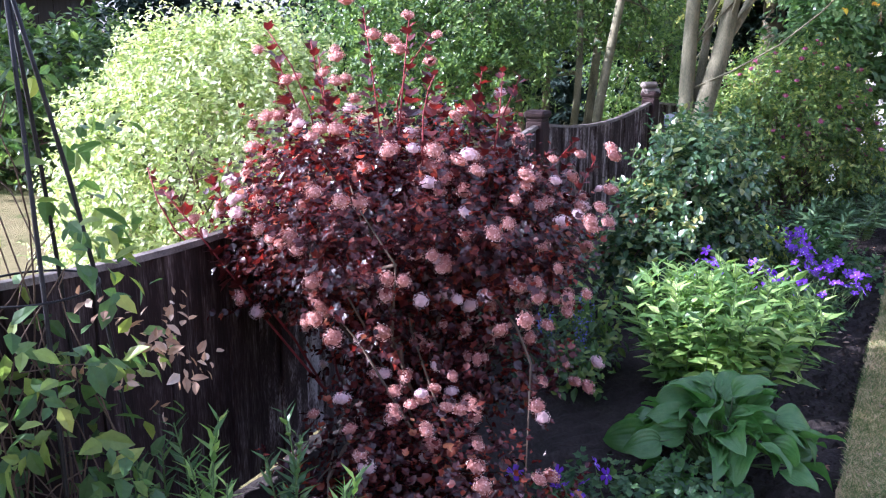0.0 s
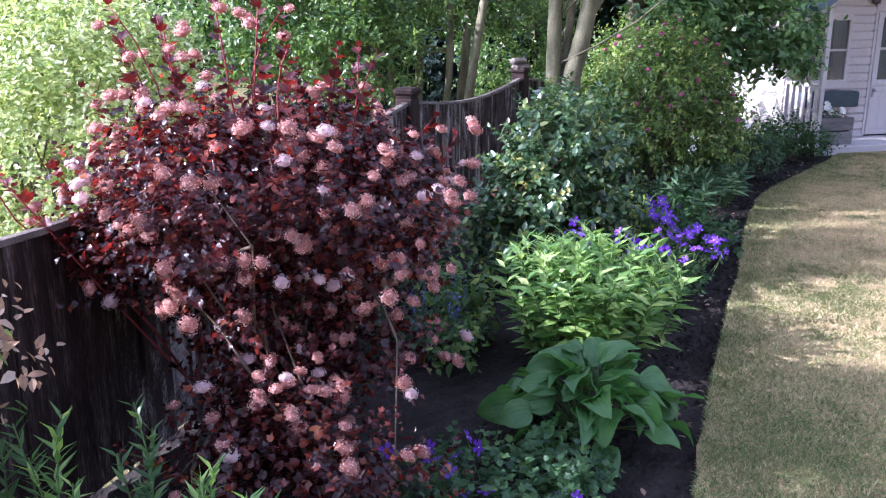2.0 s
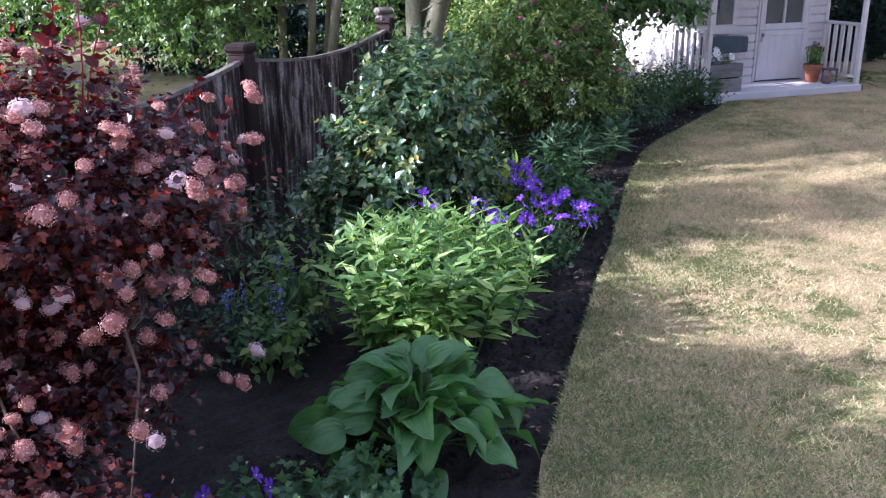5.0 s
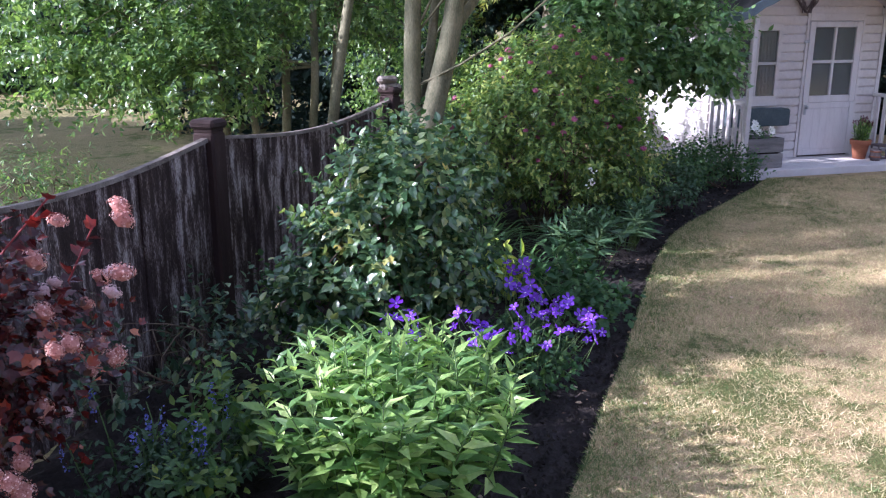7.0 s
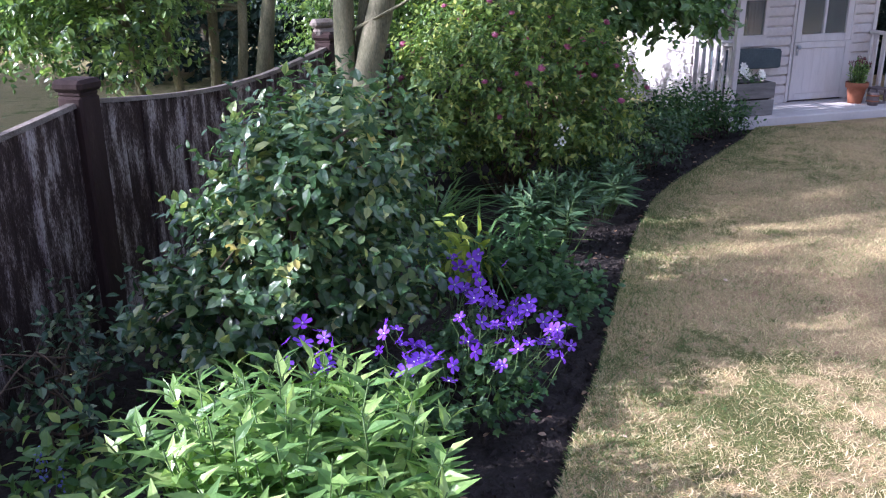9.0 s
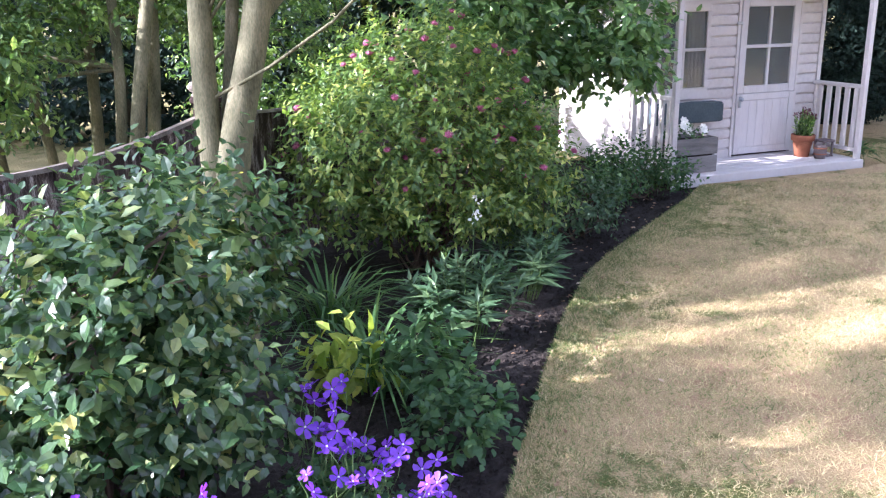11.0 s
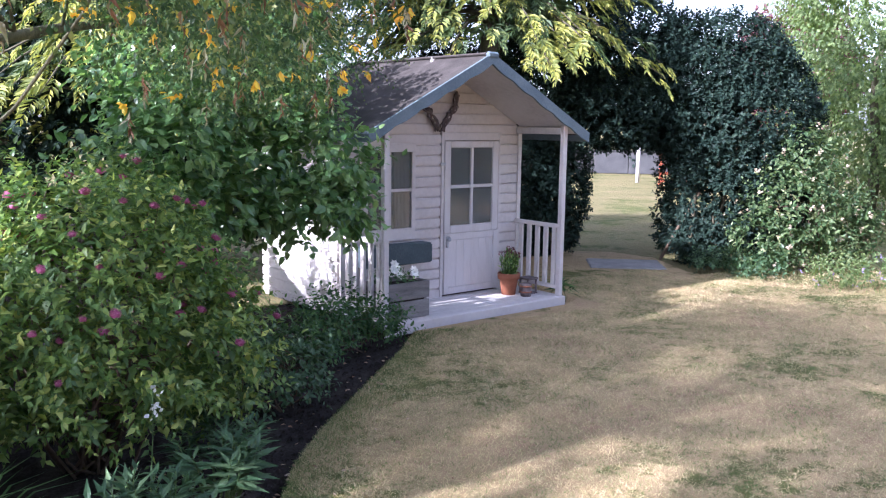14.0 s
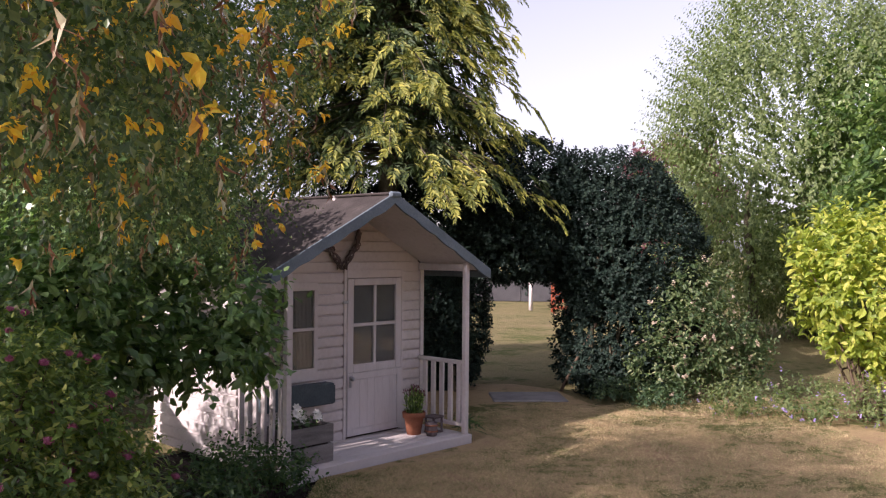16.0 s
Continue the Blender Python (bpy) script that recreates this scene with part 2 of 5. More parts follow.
L_BRIGHT = leaf_mat("pale_bright_leaf", [(0.0, (0.15, 0.23, 0.07)), (0.45, (0.34, 0.41, 0.16)), (0.75, (0.58, 0.62, 0.34)), (1.0, (0.78, 0.8, 0.62))], 0.5, 0.33, weight=0.3)
L_HAZEL = leaf_mat("woodland_leaf", [(0.0, (0.034, 0.082, 0.024)), (0.5, (0.085, 0.16, 0.043)), (1.0, (0.23, 0.33, 0.095))], 0.28, 0.38, spec=0.65)
L_MUTED = leaf_mat("muted_leaf", [(0.0, (0.035, 0.075, 0.03)), (0.6, (0.08, 0.135, 0.05)), (0.9, (0.17, 0.22, 0.095)), (1.0, (0.36, 0.38, 0.2))], 0.45, 0.3)
L_LIME = leaf_mat("lime_leaf", [(0.0, (0.14, 0.22, 0.03)), (0.5, (0.3, 0.38, 0.05)), (1.0, (0.5, 0.5, 0.09))], 0.5, 0.4)
L_BIRCH = leaf_mat("silvery_leaf", [(0.0, (0.075, 0.12, 0.045)), (0.5, (0.155, 0.22, 0.085)), (1.0, (0.28, 0.34, 0.15))], 0.5, 0.42)
L_PURPLE = leaf_mat("plum_leaf", [(0.0, (0.08, 0.03, 0.04)), (1.0, (0.2, 0.09, 0.1))], 0.5, 0.3, (1.4, 0.8, 0.8))
L_CLEM = leaf_mat("clematis_leaf", [(0.0, (0.06, 0.13, 0.05)), (0.55, (0.1, 0.19, 0.055)), (0.9, (0.24, 0.32, 0.065)), (1.0, (0.45, 0.46, 0.1))], 0.45, 0.4)
L_DRY = leaf_mat("dry_leaf", [(0.0, (0.2, 0.11, 0.06)), (0.6, (0.42, 0.29, 0.19)), (1.0, (0.62, 0.52, 0.42))], 0.8, 0.25, (1.1, 0.9, 0.7))
L_BLADE = leaf_mat("strap_leaf", [(0.0, (0.04, 0.1, 0.035)), (0.6, (0.08, 0.17, 0.05)), (1.0, (0.18, 0.28, 0.07))], 0.4, 0.3)
L_GREYG = leaf_mat("grey_green_leaf", [(0.0, (0.028, 0.07, 0.03)), (0.6, (0.055, 0.115, 0.05)), (1.0, (0.12, 0.19, 0.085))], 0.5, 0.2)
P_NINE = leaf_mat("ninebark_flower", [(0.0, (0.21, 0.065, 0.048)), (0.35, (0.43, 0.18, 0.145)), (0.7, (0.62, 0.36, 0.315)), (1.0, (0.83, 0.65, 0.62))], 0.8, 0.2, (1.1, 0.9, 0.85), patch=9.0, weight=0.35)
P_NINE_W = leaf_mat("ninebark_flower_pale", [(0.0, (0.55, 0.36, 0.37)), (1.0, (0.8, 0.66, 0.68))], 0.8, 0.2, (1, 0.95, 0.95))
P_FADED = leaf_mat("faded_rose_petal", [(0.0, (0.24, 0.2, 0.12)), (0.6, (0.42, 0.34, 0.25)), (1.0, (0.6, 0.5, 0.42))], 0.7, 0.25, (1, 0.9, 0.8))
P_PURPLE = leaf_mat("purple_petal", [(0.0, (0.11, 0.03, 0.4)), (0.6, (0.19, 0.05, 0.55)), (1.0, (0.31, 0.11, 0.7))], 0.5, 0.35, (1.1, 0.7, 1.2))
P_WHITE = leaf_mat("white_petal", [(0.0, (0.72, 0.72, 0.66)), (1.0, (0.85, 0.85, 0.82))], 0.6, 0.3, (1, 1, 1))
P_BLUE = leaf_mat("salvia_blue", [(0.0, (0.1, 0.1, 0.4)), (1.0, (0.25, 0.26, 0.62))], 0.6, 0.3, (1, 1, 1.2))
P_LILAC = leaf_mat("lilac_petal", [(0.0, (0.35, 0.25, 0.6)), (1.0, (0.55, 0.45, 0.75))], 0.6, 0.3, (1, 1, 1.2))


def grass_mat(name, green, dry, bare, worn):
    m, n, l, b = base_mat(name)
    tc = n.new("ShaderNodeTexCoord")
    big = n.new("ShaderNodeTexNoise")
    big.inputs["Scale"].default_value, big.inputs["Detail"].default_value = 0.9, 6
    mid = n.new("ShaderNodeTexNoise")
    mid.inputs["Scale"].default_value, mid.inputs["Detail"].default_value, mid.inputs["Roughness"].default_value = 7.0, 12, 0.72
    fine = n.new("ShaderNodeTexNoise")
    fine.inputs["Scale"].default_value, fine.inputs["Detail"].default_value = 150.0, 6
    for k in (big, mid, fine):
        l.new(tc.outputs["Object"], k.inputs["Vector"])
    mx = n.new("ShaderNodeMix")
    mx.inputs["Factor"].default_value = 0.55
    l.new(big.outputs["Fac"], mx.inputs[2])
    l.new(mid.outputs["Fac"], mx.inputs[3])
    r = ramp(n, [(0.42, green), (0.48, dry), (0.55, dry), (0.62, bare)])
    l.new(mx.outputs[0], r.inputs[0])
    r2 = ramp(n, [(0.3, worn), (0.7, (1.28, 1.24, 1.16))])
    l.new(fine.outputs["Fac"], r2.inputs[0])
    mul = n.new("ShaderNodeMix")
    mul.data_type, mul.blend_type = 'RGBA', 'MULTIPLY'
    mul.inputs["Factor"].default_value = 1.0
    l.new(r.outputs[0], mul.inputs["A"])
    l.new(r2.outputs[0], mul.inputs["B"])
    l.new(mul.outputs["Result"], b.inputs["Base Color"])
    b.inputs["Roughness"].default_value = 0.95
    b.inputs["Specular IOR Level"].default_value = 0.1
    bp = n.new("ShaderNodeBump")
    bp.inputs["Strength"].default_value, bp.inputs["Distance"].default_value = 0.9, 0.02
    l.new(fine.outputs["Fac"], bp.inputs["Height"])
    l.new(bp.outputs[0], b.inputs["Normal"])
    return m


M_LAWN = grass_mat("dry_lawn", (0.17, 0.18, 0.07), (0.51, 0.39, 0.235), (0.45, 0.305, 0.205), (0.55, 0.54, 0.5))
L_GRASS = leaf_mat("grass_blade", [(0.0, (0.09, 0.145, 0.04)), (0.12, (0.19, 0.21, 0.08)), (0.23, (0.42, 0.36, 0.2)), (0.38, (0.67, 0.55, 0.34)), (0.56, (0.53, 0.39, 0.26)), (0.8, (0.77, 0.65, 0.44))], 0.7, 0.25, patch=2.6, weight=1.5, detail=12.0)
L_GRASS_G = leaf_mat("grass_blade_green", [(0.0, (0.06, 0.12, 0.03)), (0.5, (0.13, 0.2, 0.06)), (0.85, (0.26, 0.27, 0.11)), (1.0, (0.45, 0.38, 0.2))], 0.7, 0.25, patch=4.0, weight=0.8, detail=12.0)

# greener lawn copy, dulled: shade beyond the fence is put into the colour
M_FAR = grass_mat("far_lawn_grass", (0.13, 0.15, 0.055), (0.26, 0.23, 0.12), (0.33, 0.26, 0.16), (0.6, 0.6, 0.55))
M_RENDER = rough_mat("grey_render", [(0.3, (0.045, 0.045, 0.05)), (0.7, (0.085, 0.085, 0.09))], 3, 0.9, 0.3)

# ---- helpers for building ----
def thing(name, at, label, category, group="", kind="", rz=0):
    e = new(name)
    e.matrix_world = pose(*at, 0, 0, rz)
    return tagged(e, label, category, group, kind)


def link(name, me, mat, parent=None, label=""):
    ob = new(name, me)
    if mat and not me.materials:
        me.materials.append(mat)
    if parent:
        ob.parent = parent
    return tagged(ob, label)


def part(name, bm, mat, parent, label="", smooth=False):
    me = bpy.data.meshes.new(name)
    bm.to_mesh(me)
    bm.free()
    for p in me.polygons:
        p.use_smooth = smooth
    return link(name, me, mat, parent, label)


def box(bm, lo, hi, bevel=0.004, m=None):
    """An edge-rounded block between two corners, added to bm."""
    c = [(a + b) / 2 for a, b in zip(lo, hi)]
    s = [abs(b - a) for a, b in zip(lo, hi)]
    t = Matrix.Translation(c) @ Matrix.Diagonal((*s, 1))
    made = bmesh.ops.create_cube(bm, size=1.0, matrix=(m @ t) if m else t)
    if bevel:
        es = list({e for v in made["verts"] for e in v.link_edges})
        bmesh.ops.bevel(bm, geom=es, offset=bevel, segments=1, affect='EDGES')
    return bm


def block(lo, hi, bevel=0.004, m=None):
    return box(bmesh.new(), lo, hi, bevel, m)


def raw(name, co, tris, smooth=False):
    """A mesh from numpy arrays of corners and triangles."""
    co, tris = np.asarray(co, np.float32), np.asarray(tris, np.int32)
    me = bpy.data.meshes.new(name)
    me.vertices.add(len(co))
    me.vertices.foreach_set("co", co.ravel())
    me.loops.add(tris.size)
    me.loops.foreach_set("vertex_index", tris.ravel())
    me.polygons.add(len(tris))
    me.polygons.foreach_set("loop_start", np.arange(0, tris.size, 3, dtype=np.int32))
    me.polygons.foreach_set("use_smooth", np.full(len(tris), smooth))
    me.update(calc_edges=True)
    return me


def unit(v):
    return v / np.maximum(np.linalg.norm(v, axis=-1, keepdims=True), 1e-9)


OVATE = (np.array([(0, 0, 0), (-.26, .33, .07), (.26, .33, .07), (0, .45, -.01), (-.19, .7, .03), (.19, .7, .03), (0, 1, -.1)]),
         np.array([(0, 3, 1), (0, 2, 3), (1, 3, 4), (3, 2, 5), (4, 3, 6), (3, 5, 6)]))
LANCE = (np.array([(0, 0, 0), (-.12, .35, .03), (.12, .35, .03), (0, .45, -.01), (0, 1, -.12)]),
         np.array([(0, 3, 1), (0, 2, 3), (1, 3, 4), (3, 2, 4)]))
SMALL = (np.array([(0, 0, 0), (-.3, .5, .06), (.3, .5, .06), (0, 1, -.04)]), np.array([(0, 3, 1), (0, 2, 3)]))
LOBED = (np.array([(0, 0, 0), (-.34, .2, .05), (-.46, .6, .08), (-.2, .64, .0), (0, 1, -.1), (.2, .64, .0), (.46, .6, .08), (.34, .2, .05), (0, .42, -.03)]),
         np.array([(0, 8, 1), (1, 8, 2), (2, 8, 3), (3, 8, 4), (4, 8, 5), (5, 8, 6), (6, 8, 7), (7, 8, 0)]))
BLADE = (np.array([(-.03, 0, 0), (.03, 0, 0), (-.035, .35, .02), (.035, .35, .02), (-.028, .7, -.06), (.028, .7, -.06), (0, 1, -.25)]),
         np.array([(0, 1, 3), (0, 3, 2), (2, 3, 5), (2, 5, 4), (4, 5, 6)]))
GRASS = (np.array([(-.07, 0, 0), (.07, 0, 0), (0, 1, -.2)]), np.array([(0, 1, 2)]))
FAN = (np.array([(0, 0, 0), (-.35, .45, .03), (-.2, .8, -.03), (0, 1, -.12), (.2, .8, -.03), (.35, .45, .03), (0, .4, .03)]),
       np.array([(0, 6, 1), (1, 6, 2), (2, 6, 3), (3, 6, 4), (4, 6, 5), (5, 6, 0)]))


def leaf_cloud(name, tpl, P, Y, N, S, mat, parent, label="", curl=None):
    """All the leaves of a plant as one mesh: P foot, Y way, N up side, S length."""
    tv, tf = tpl
    Y = unit(Y)
    X = unit(np.cross(Y, N))
    N = np.cross(X, Y)
    v = (P[:, None] + S[:, None, None] * (X[:, None] * tv[None, :, 0, None] + Y[:, None] * tv[None, :, 1, None] + N[:, None] * tv[None, :, 2, None]))
    f = tf[None] + (np.arange(len(P)) * len(tv))[:, None, None]
    ob = link(name, raw(name, v.reshape(-1, 3), f.reshape(-1, 3), False), mat, parent, label)
    return tagged(ob, kind="stuff")


def sprays(rng, C, D, L, n, leaf, droop=0.2, open_=0.9, jitter=0.3):
    """n leaves set spirally along each twig: C foot, D way, L length."""
    T = len(C)
    D = unit(D)
    a = unit(np.cross(D, rng.normal(size=(T, 3))))
    b = np.cross(D, a)
    u = (np.arange(n) + 0.6) / n
    ang = (np.arange(n) * 2.4)[None] + rng.uniform(0, 6.28, (T, 1)) + rng.normal(0, .35, (T, n))
    side = a[:, None] * np.cos(ang)[..., None] + b[:, None] * np.sin(ang)[..., None]
    P = C[:, None] + D[:, None] * (np.broadcast_to(L, (T,))[:, None] * u)[..., None]
    tip = (0.35 + 0.5 * u)[None, :, None]
    Y = side * open_ + D[:, None] * tip + rng.normal(0, jitter, (T, n, 3))
    Y[..., 2] -= droop
    N = D[:, None] * 0.7 + np.array([0, 0, 0.8]) + rng.normal(0, .35, (T, n, 3))
    S = leaf * rng.uniform(.6, 1.2, (T, n)) * (1.1 - 0.45 * u)[None]
    return P.reshape(-1, 3), Y.reshape(-1, 3), N.reshape(-1, 3), S.ravel()


def shell(rng, blobs, n, inner=0.62, rough=0.16, floor=0.03):
    """n points near the skin of a clump of ellipsoids (x, y, z, rx, ry, rz), with the way out."""
    B = np.array(blobs, float)
    w = (B[:, 3] * B[:, 4] + B[:, 3] * B[:, 5] + B[:, 4] * B[:, 5])
    pick = rng.choice(len(B), n * 3, p=w / w.sum())
    d = unit(rng.normal(size=(n * 3, 3)))
    q = B[pick]
    bump = 1 + rough * (np.sin(d[:, 0] * 7 + q[:, 0] * 9) * np.sin(d[:, 1] * 8 + q[:, 1] * 7) + .7 * np.sin(d[:, 2] * 11 + d[:, 0] * 6 + q[:, 2]))
    r = (inner + (1 - inner) * np.sqrt(rng.uniform(0, 1, n * 3))) * bump
    p = q[:, :3] + d * q[:, 3:] * r[:, None]
    keep = p[:, 2] > floor
    for i, e in enumerate(B):
        inside = (((p - e[:3]) / e[3:]) ** 2).sum(1) < 0.3
        keep &= ~(inside & (pick != i))
    idx = np.flatnonzero(keep)[:n]
    out = unit(d[idx] / q[idx, 3:])
    return p[idx], out


def tubes(name, paths, mat, parent, sides=6, label=""):
    """Tapered rounded stems, each a list of (point, radius), as one mesh."""
    V, F = [], []
    k = 0
    for path in paths:
        P = np.array([p for p, _ in path], float)
        r = np.array([x for _, x in path], float)
        T = unit(np.gradient(P, axis=0))
        ref = np.array([0.31, 0.17, 0.93]) if abs(T[0] @ np.array([0.31, 0.17, 0.93])) < .9 else np.array([1.0, 0, 0])
        A = unit(np.cross(T, ref))
        Bn = np.cross(T, A)
        th = np.arange(sides) * 2 * np.pi / sides
        ring = P[:, None] + r[:, None, None] * (A[:, None] * np.cos(th)[None, :, None] + Bn[:, None] * np.sin(th)[None, :, None])
        V.append(ring.reshape(-1, 3))
        m = len(P)
        i = np.arange(m - 1)[:, None] * sides + np.arange(sides)[None]
        j = np.arange(m - 1)[:, None] * sides + (np.arange(sides)[None] + 1) % sides
        F.append((np.stack([i, j, j + sides], -1).reshape(-1, 3)) + k)
        F.append((np.stack([i, j + sides, i + sides], -1).reshape(-1, 3)) + k)
        cap = np.array([[0, s + 1, s] for s in range(1, sides - 1)])
        F.append(cap + k)
        F.append(cap[:, ::-1] + k + (m - 1) * sides)
        k += m * sides
    return link(name, raw(name, np.concatenate(V), np.concatenate(F), True), mat, parent, label)


def bend(rng, a, b, r0, r1, n=6, wob=0.06, lift=0.0):
    """A wavering stem from a to b."""
    a, b = np.array(a, float), np.array(b, float)
    ln = np.linalg.norm(b - a)
    w1, w2 = rng.normal(0, wob * ln, 3), rng.normal(0, wob * ln * .5, 3)
    out = []
    for u in np.linspace(0, 1, n):
        p = a * (1 - u) + b * u + w1 * math.sin(u * math.pi) + w2 * math.sin(u * 2 * math.pi)
        p[2] += lift * ln * math.sin(u * math.pi)
        out.append((p, r0 * (1 - u) + r1 * u))
    return out


def shrub(name, label, category, at, blobs, twigs, per, leaf, tpl, mat, seed, stems=8, stem_r=0.01, stem_mat=None,
          twig_len=0.14, upward=0.5, droop=0.2, inner=0.6, rough=0.16, group="", open_=0.9, flat=0.0):
    """A bush: stems from the foot into the crown and a crown of leafy twigs. blobs are offsets from the foot."""
    rng = np.random.default_rng(seed)
    e = thing(name, at, label, category, group)
    C, D = shell(rng, blobs, twigs, inner, rough)
    W = D + np.array([0, 0, upward]) + rng.normal(0, .35, C.shape)
    P, Y, N, S = sprays(rng, C - unit(W) * twig_len * .5, W, twig_len * rng.uniform(.7, 1.4, len(C)), per, leaf, droop, open_)
    leaf_cloud("foliage", tpl, P, Y, N, S, mat, e)
    ends = C[rng.choice(len(C), min(stems * 3, len(C)), replace=False)]
    ps = []
    for i in range(stems):
        foot = np.array([*rng.normal(0, .05, 2), -0.03])
        mid = ends[i] * np.array([.75, .75, .8])
        ps.append(bend(rng, foot, mid, stem_r, stem_r * .6))
        for k in ends[stems + 2 * i:stems + 2 * i + 2]:
            ps.append(bend(rng, ps[-1][3][0], k, stem_r * .6, stem_r * .2, 5))
    tagged(tubes("stem", ps, stem_mat or M_STEM_BROWN, e, 5), kind="stuff")
    return e, C, D, rng

# ---- plan ----
EDGE_Y = [-6.0, -2.5, -1.0, 0.2, 1.2, 2.15, 3.0, 3.43, 4.04, 4.47, 5.36, 5.83, 6.5, 6.87, 7.63, 8.0, 8.42]
EDGE_X = [-2.4, -1.2, -0.55, 0.0, 0.58, 1.1, 1.54, 1.78, 2.12, 2.38, 2.86, 3.12, 3.55, 3.88, 4.66, 5.05, 5.42]
POSTS = [(-2.06, -0.05), (-1.2, 1.68), (-0.33, 3.42), (0.56, 5.17), (1.62, 6.85), (2.72, 8.47), (3.85, 10.05)]


def edge_x(y):
    return np.interp(y, EDGE_Y, EDGE_X)


def fence_x(y):
    return np.interp(y, [p[1] for p in POSTS], [p[0] for p in POSTS])


# ---- ground ----
def build_ground():
    bm = bmesh.new()
    bmesh.ops.create_grid(bm, x_segments=40, y_segments=40, size=400)
    for v in bm.verts:
        v.co.z = -0.075
    g = part("ground", bm, M_FAR, None)
    tagged(g, "dulled dry grass reaching to the horizon, shade in its colour", "ground", kind="structure")
    bm = bmesh.new()
    bmesh.ops.create_grid(bm, x_segments=8, y_segments=8, size=.5, matrix=pose(21, 19, -.071, 0, 0, -42) @ Matrix.Diagonal((20, 22, 1, 1)))
    tagged(part("far_lawn", bm, M_FAR, None), "greener shaded lawn beyond the hedge arch", "lawn", kind="structure")
    # lawn slab with a cut edge
    rng = np.random.default_rng(3)
    ys = np.linspace(-6, 8.42, 160)
    line = [(edge_x(y) + 0.012 * math.sin(y * 9) + rng.normal(0, .006), y) for y in ys]
    rest = [(7.1, 8.58), (7.35, 8.7), (7.5, 9.3), (8.5, 10.9), (9.25, 10.7), (9.9, 10.1), (9.35, 9.0), (9.6, 8.3), (9.75, 7.7), (10.3, 6.75), (11.6, 5.4), (13.5, 3.5), (14, -6)]
    bm = bmesh.new()
    top = [bm.verts.new((x, y, 0)) for x, y in line + rest]
    f = bm.faces.new(top)
    if f.normal.z < 0:
        f.normal_flip()
    low = []
    for i, v in enumerate(top):
        away = (v.co.xy - Vector((8, 3))).normalized() * 1.2
        low.append(bm.verts.new((v.co.x + 0.012, v.co.y, -0.09) if i < 161 else (v.co.x + away.x, v.co.y + away.y, -0.09)))
    for i in range(len(top)):
        j = (i + 1) % len(top)
        bm.faces.new((top[i], low[i], low[j], top[j]))
    bmesh.ops.triangulate(bm, faces=bm.faces[:])
    bmesh.ops.recalc_face_normals(bm, faces=bm.faces[:])
    lawn = part("lawn", bm, M_LAWN, None)
    tagged(lawn, "sun-scorched short lawn with a neatly cut curved edge", "lawn", kind="structure")
    # soil of the border
    nt, ns = 260, 60
    T = np.linspace(-.05, 10.0, nt)
    P = np.zeros((nt, ns, 3))
    for i, y in enumerate(T):
        a, b = fence_x(y) - 0.02, max(edge_x(min(y, 8.42)) + 0.05, 5.3 if y > 8.42 else -9)
        P[i, :, 0] = np.linspace(a, b, ns)
        P[i, :, 1] = y
    x, y = P[..., 0], P[..., 1]
    P[..., 2] = -0.045 + 0.012 * np.sin(x * 7 + np.sin(y * 5)) * np.sin(y * 6) + rng.normal(0, .008, x.shape)
    P[..., 2] = np.minimum(P[..., 2], -0.012)
    i = np.arange(nt - 1)[:, None] * ns + np.arange(ns - 1)[None]
    tri = np.concatenate([np.stack([i, i + 1, i + ns + 1], -1).reshape(-1, 3), np.stack([i, i + ns + 1, i + ns], -1).reshape(-1, 3)])
    soil = link("soil_bed", raw("soil_bed", P.reshape(-1, 3), tri, True), M_SOIL)
    tagged(soil, "dark bare crumbly soil of a flower border", "soil", kind="structure")
    # clods and crumbs
    n = 5000
    yy = rng.uniform(0.8, 8.3, n)
    xx = edge_x(yy) - rng.uniform(0.0, 1, n) ** 1.6 * 0.9 - 0.02
    Pp = np.stack([xx, yy, np.full(n, -0.04)], 1)
    leaf_cloud("soil_clods", (np.array([(-.5, -.4, 0), (.5, -.4, 0), (0, .6, 0), (0, 0, .6)]), np.array([(0, 1, 3), (1, 2, 3), (2, 0, 3)])), Pp,
               rng.normal(size=(n, 3)) * np.array([1, 1, .2]), np.array([[0, 0, 1.0]]).repeat(n, 0), rng.uniform(.006, .028, n), M_SOIL, soil)
    # grass
    n = 640000
    yy = 1.2 + 8.4 * rng.uniform(0, 1, n) ** 1.15
    xx = edge_x(np.minimum(yy, 8.42)) + rng.uniform(0, 1, n) ** 1.35 * 6.4
    keep = ~((yy > 8.35) & (xx < 7.4)) & ~((yy > 9) & (xx > 9.2))
    xx, yy = xx[keep], yy[keep]
    n = len(xx)
    leaf_cloud("grass_blades", GRASS, np.stack([xx, yy, np.full(n, -.002)], 1), rng.normal(size=(n, 3)) * np.array([.8, .8, .25]) + np.array([0, 0, .55]),
               rng.normal(size=(n, 3)), rng.uniform(.01, .031, n), L_GRASS, lawn)
    n = 48000
    yy = rng.uniform(0.8, 8.4, n)
    xx = edge_x(yy) + np.abs(rng.normal(0, .17, n)) - 0.01
    leaf_cloud("edge_grass_blades", GRASS, np.stack([xx, yy, np.full(n, -.004)], 1), rng.normal(size=(n, 3)) * np.array([.8, .8, .2]) + np.array([-.15, 0, .6]),
               rng.normal(size=(n, 3)), rng.uniform(.012, .03, n), L_GRASS_G, lawn)
    # fallen leaves
    n = 420
    yy = rng.uniform(1.0, 8.2, n)
    xx = edge_x(yy) + rng.normal(-.15, .45, n)
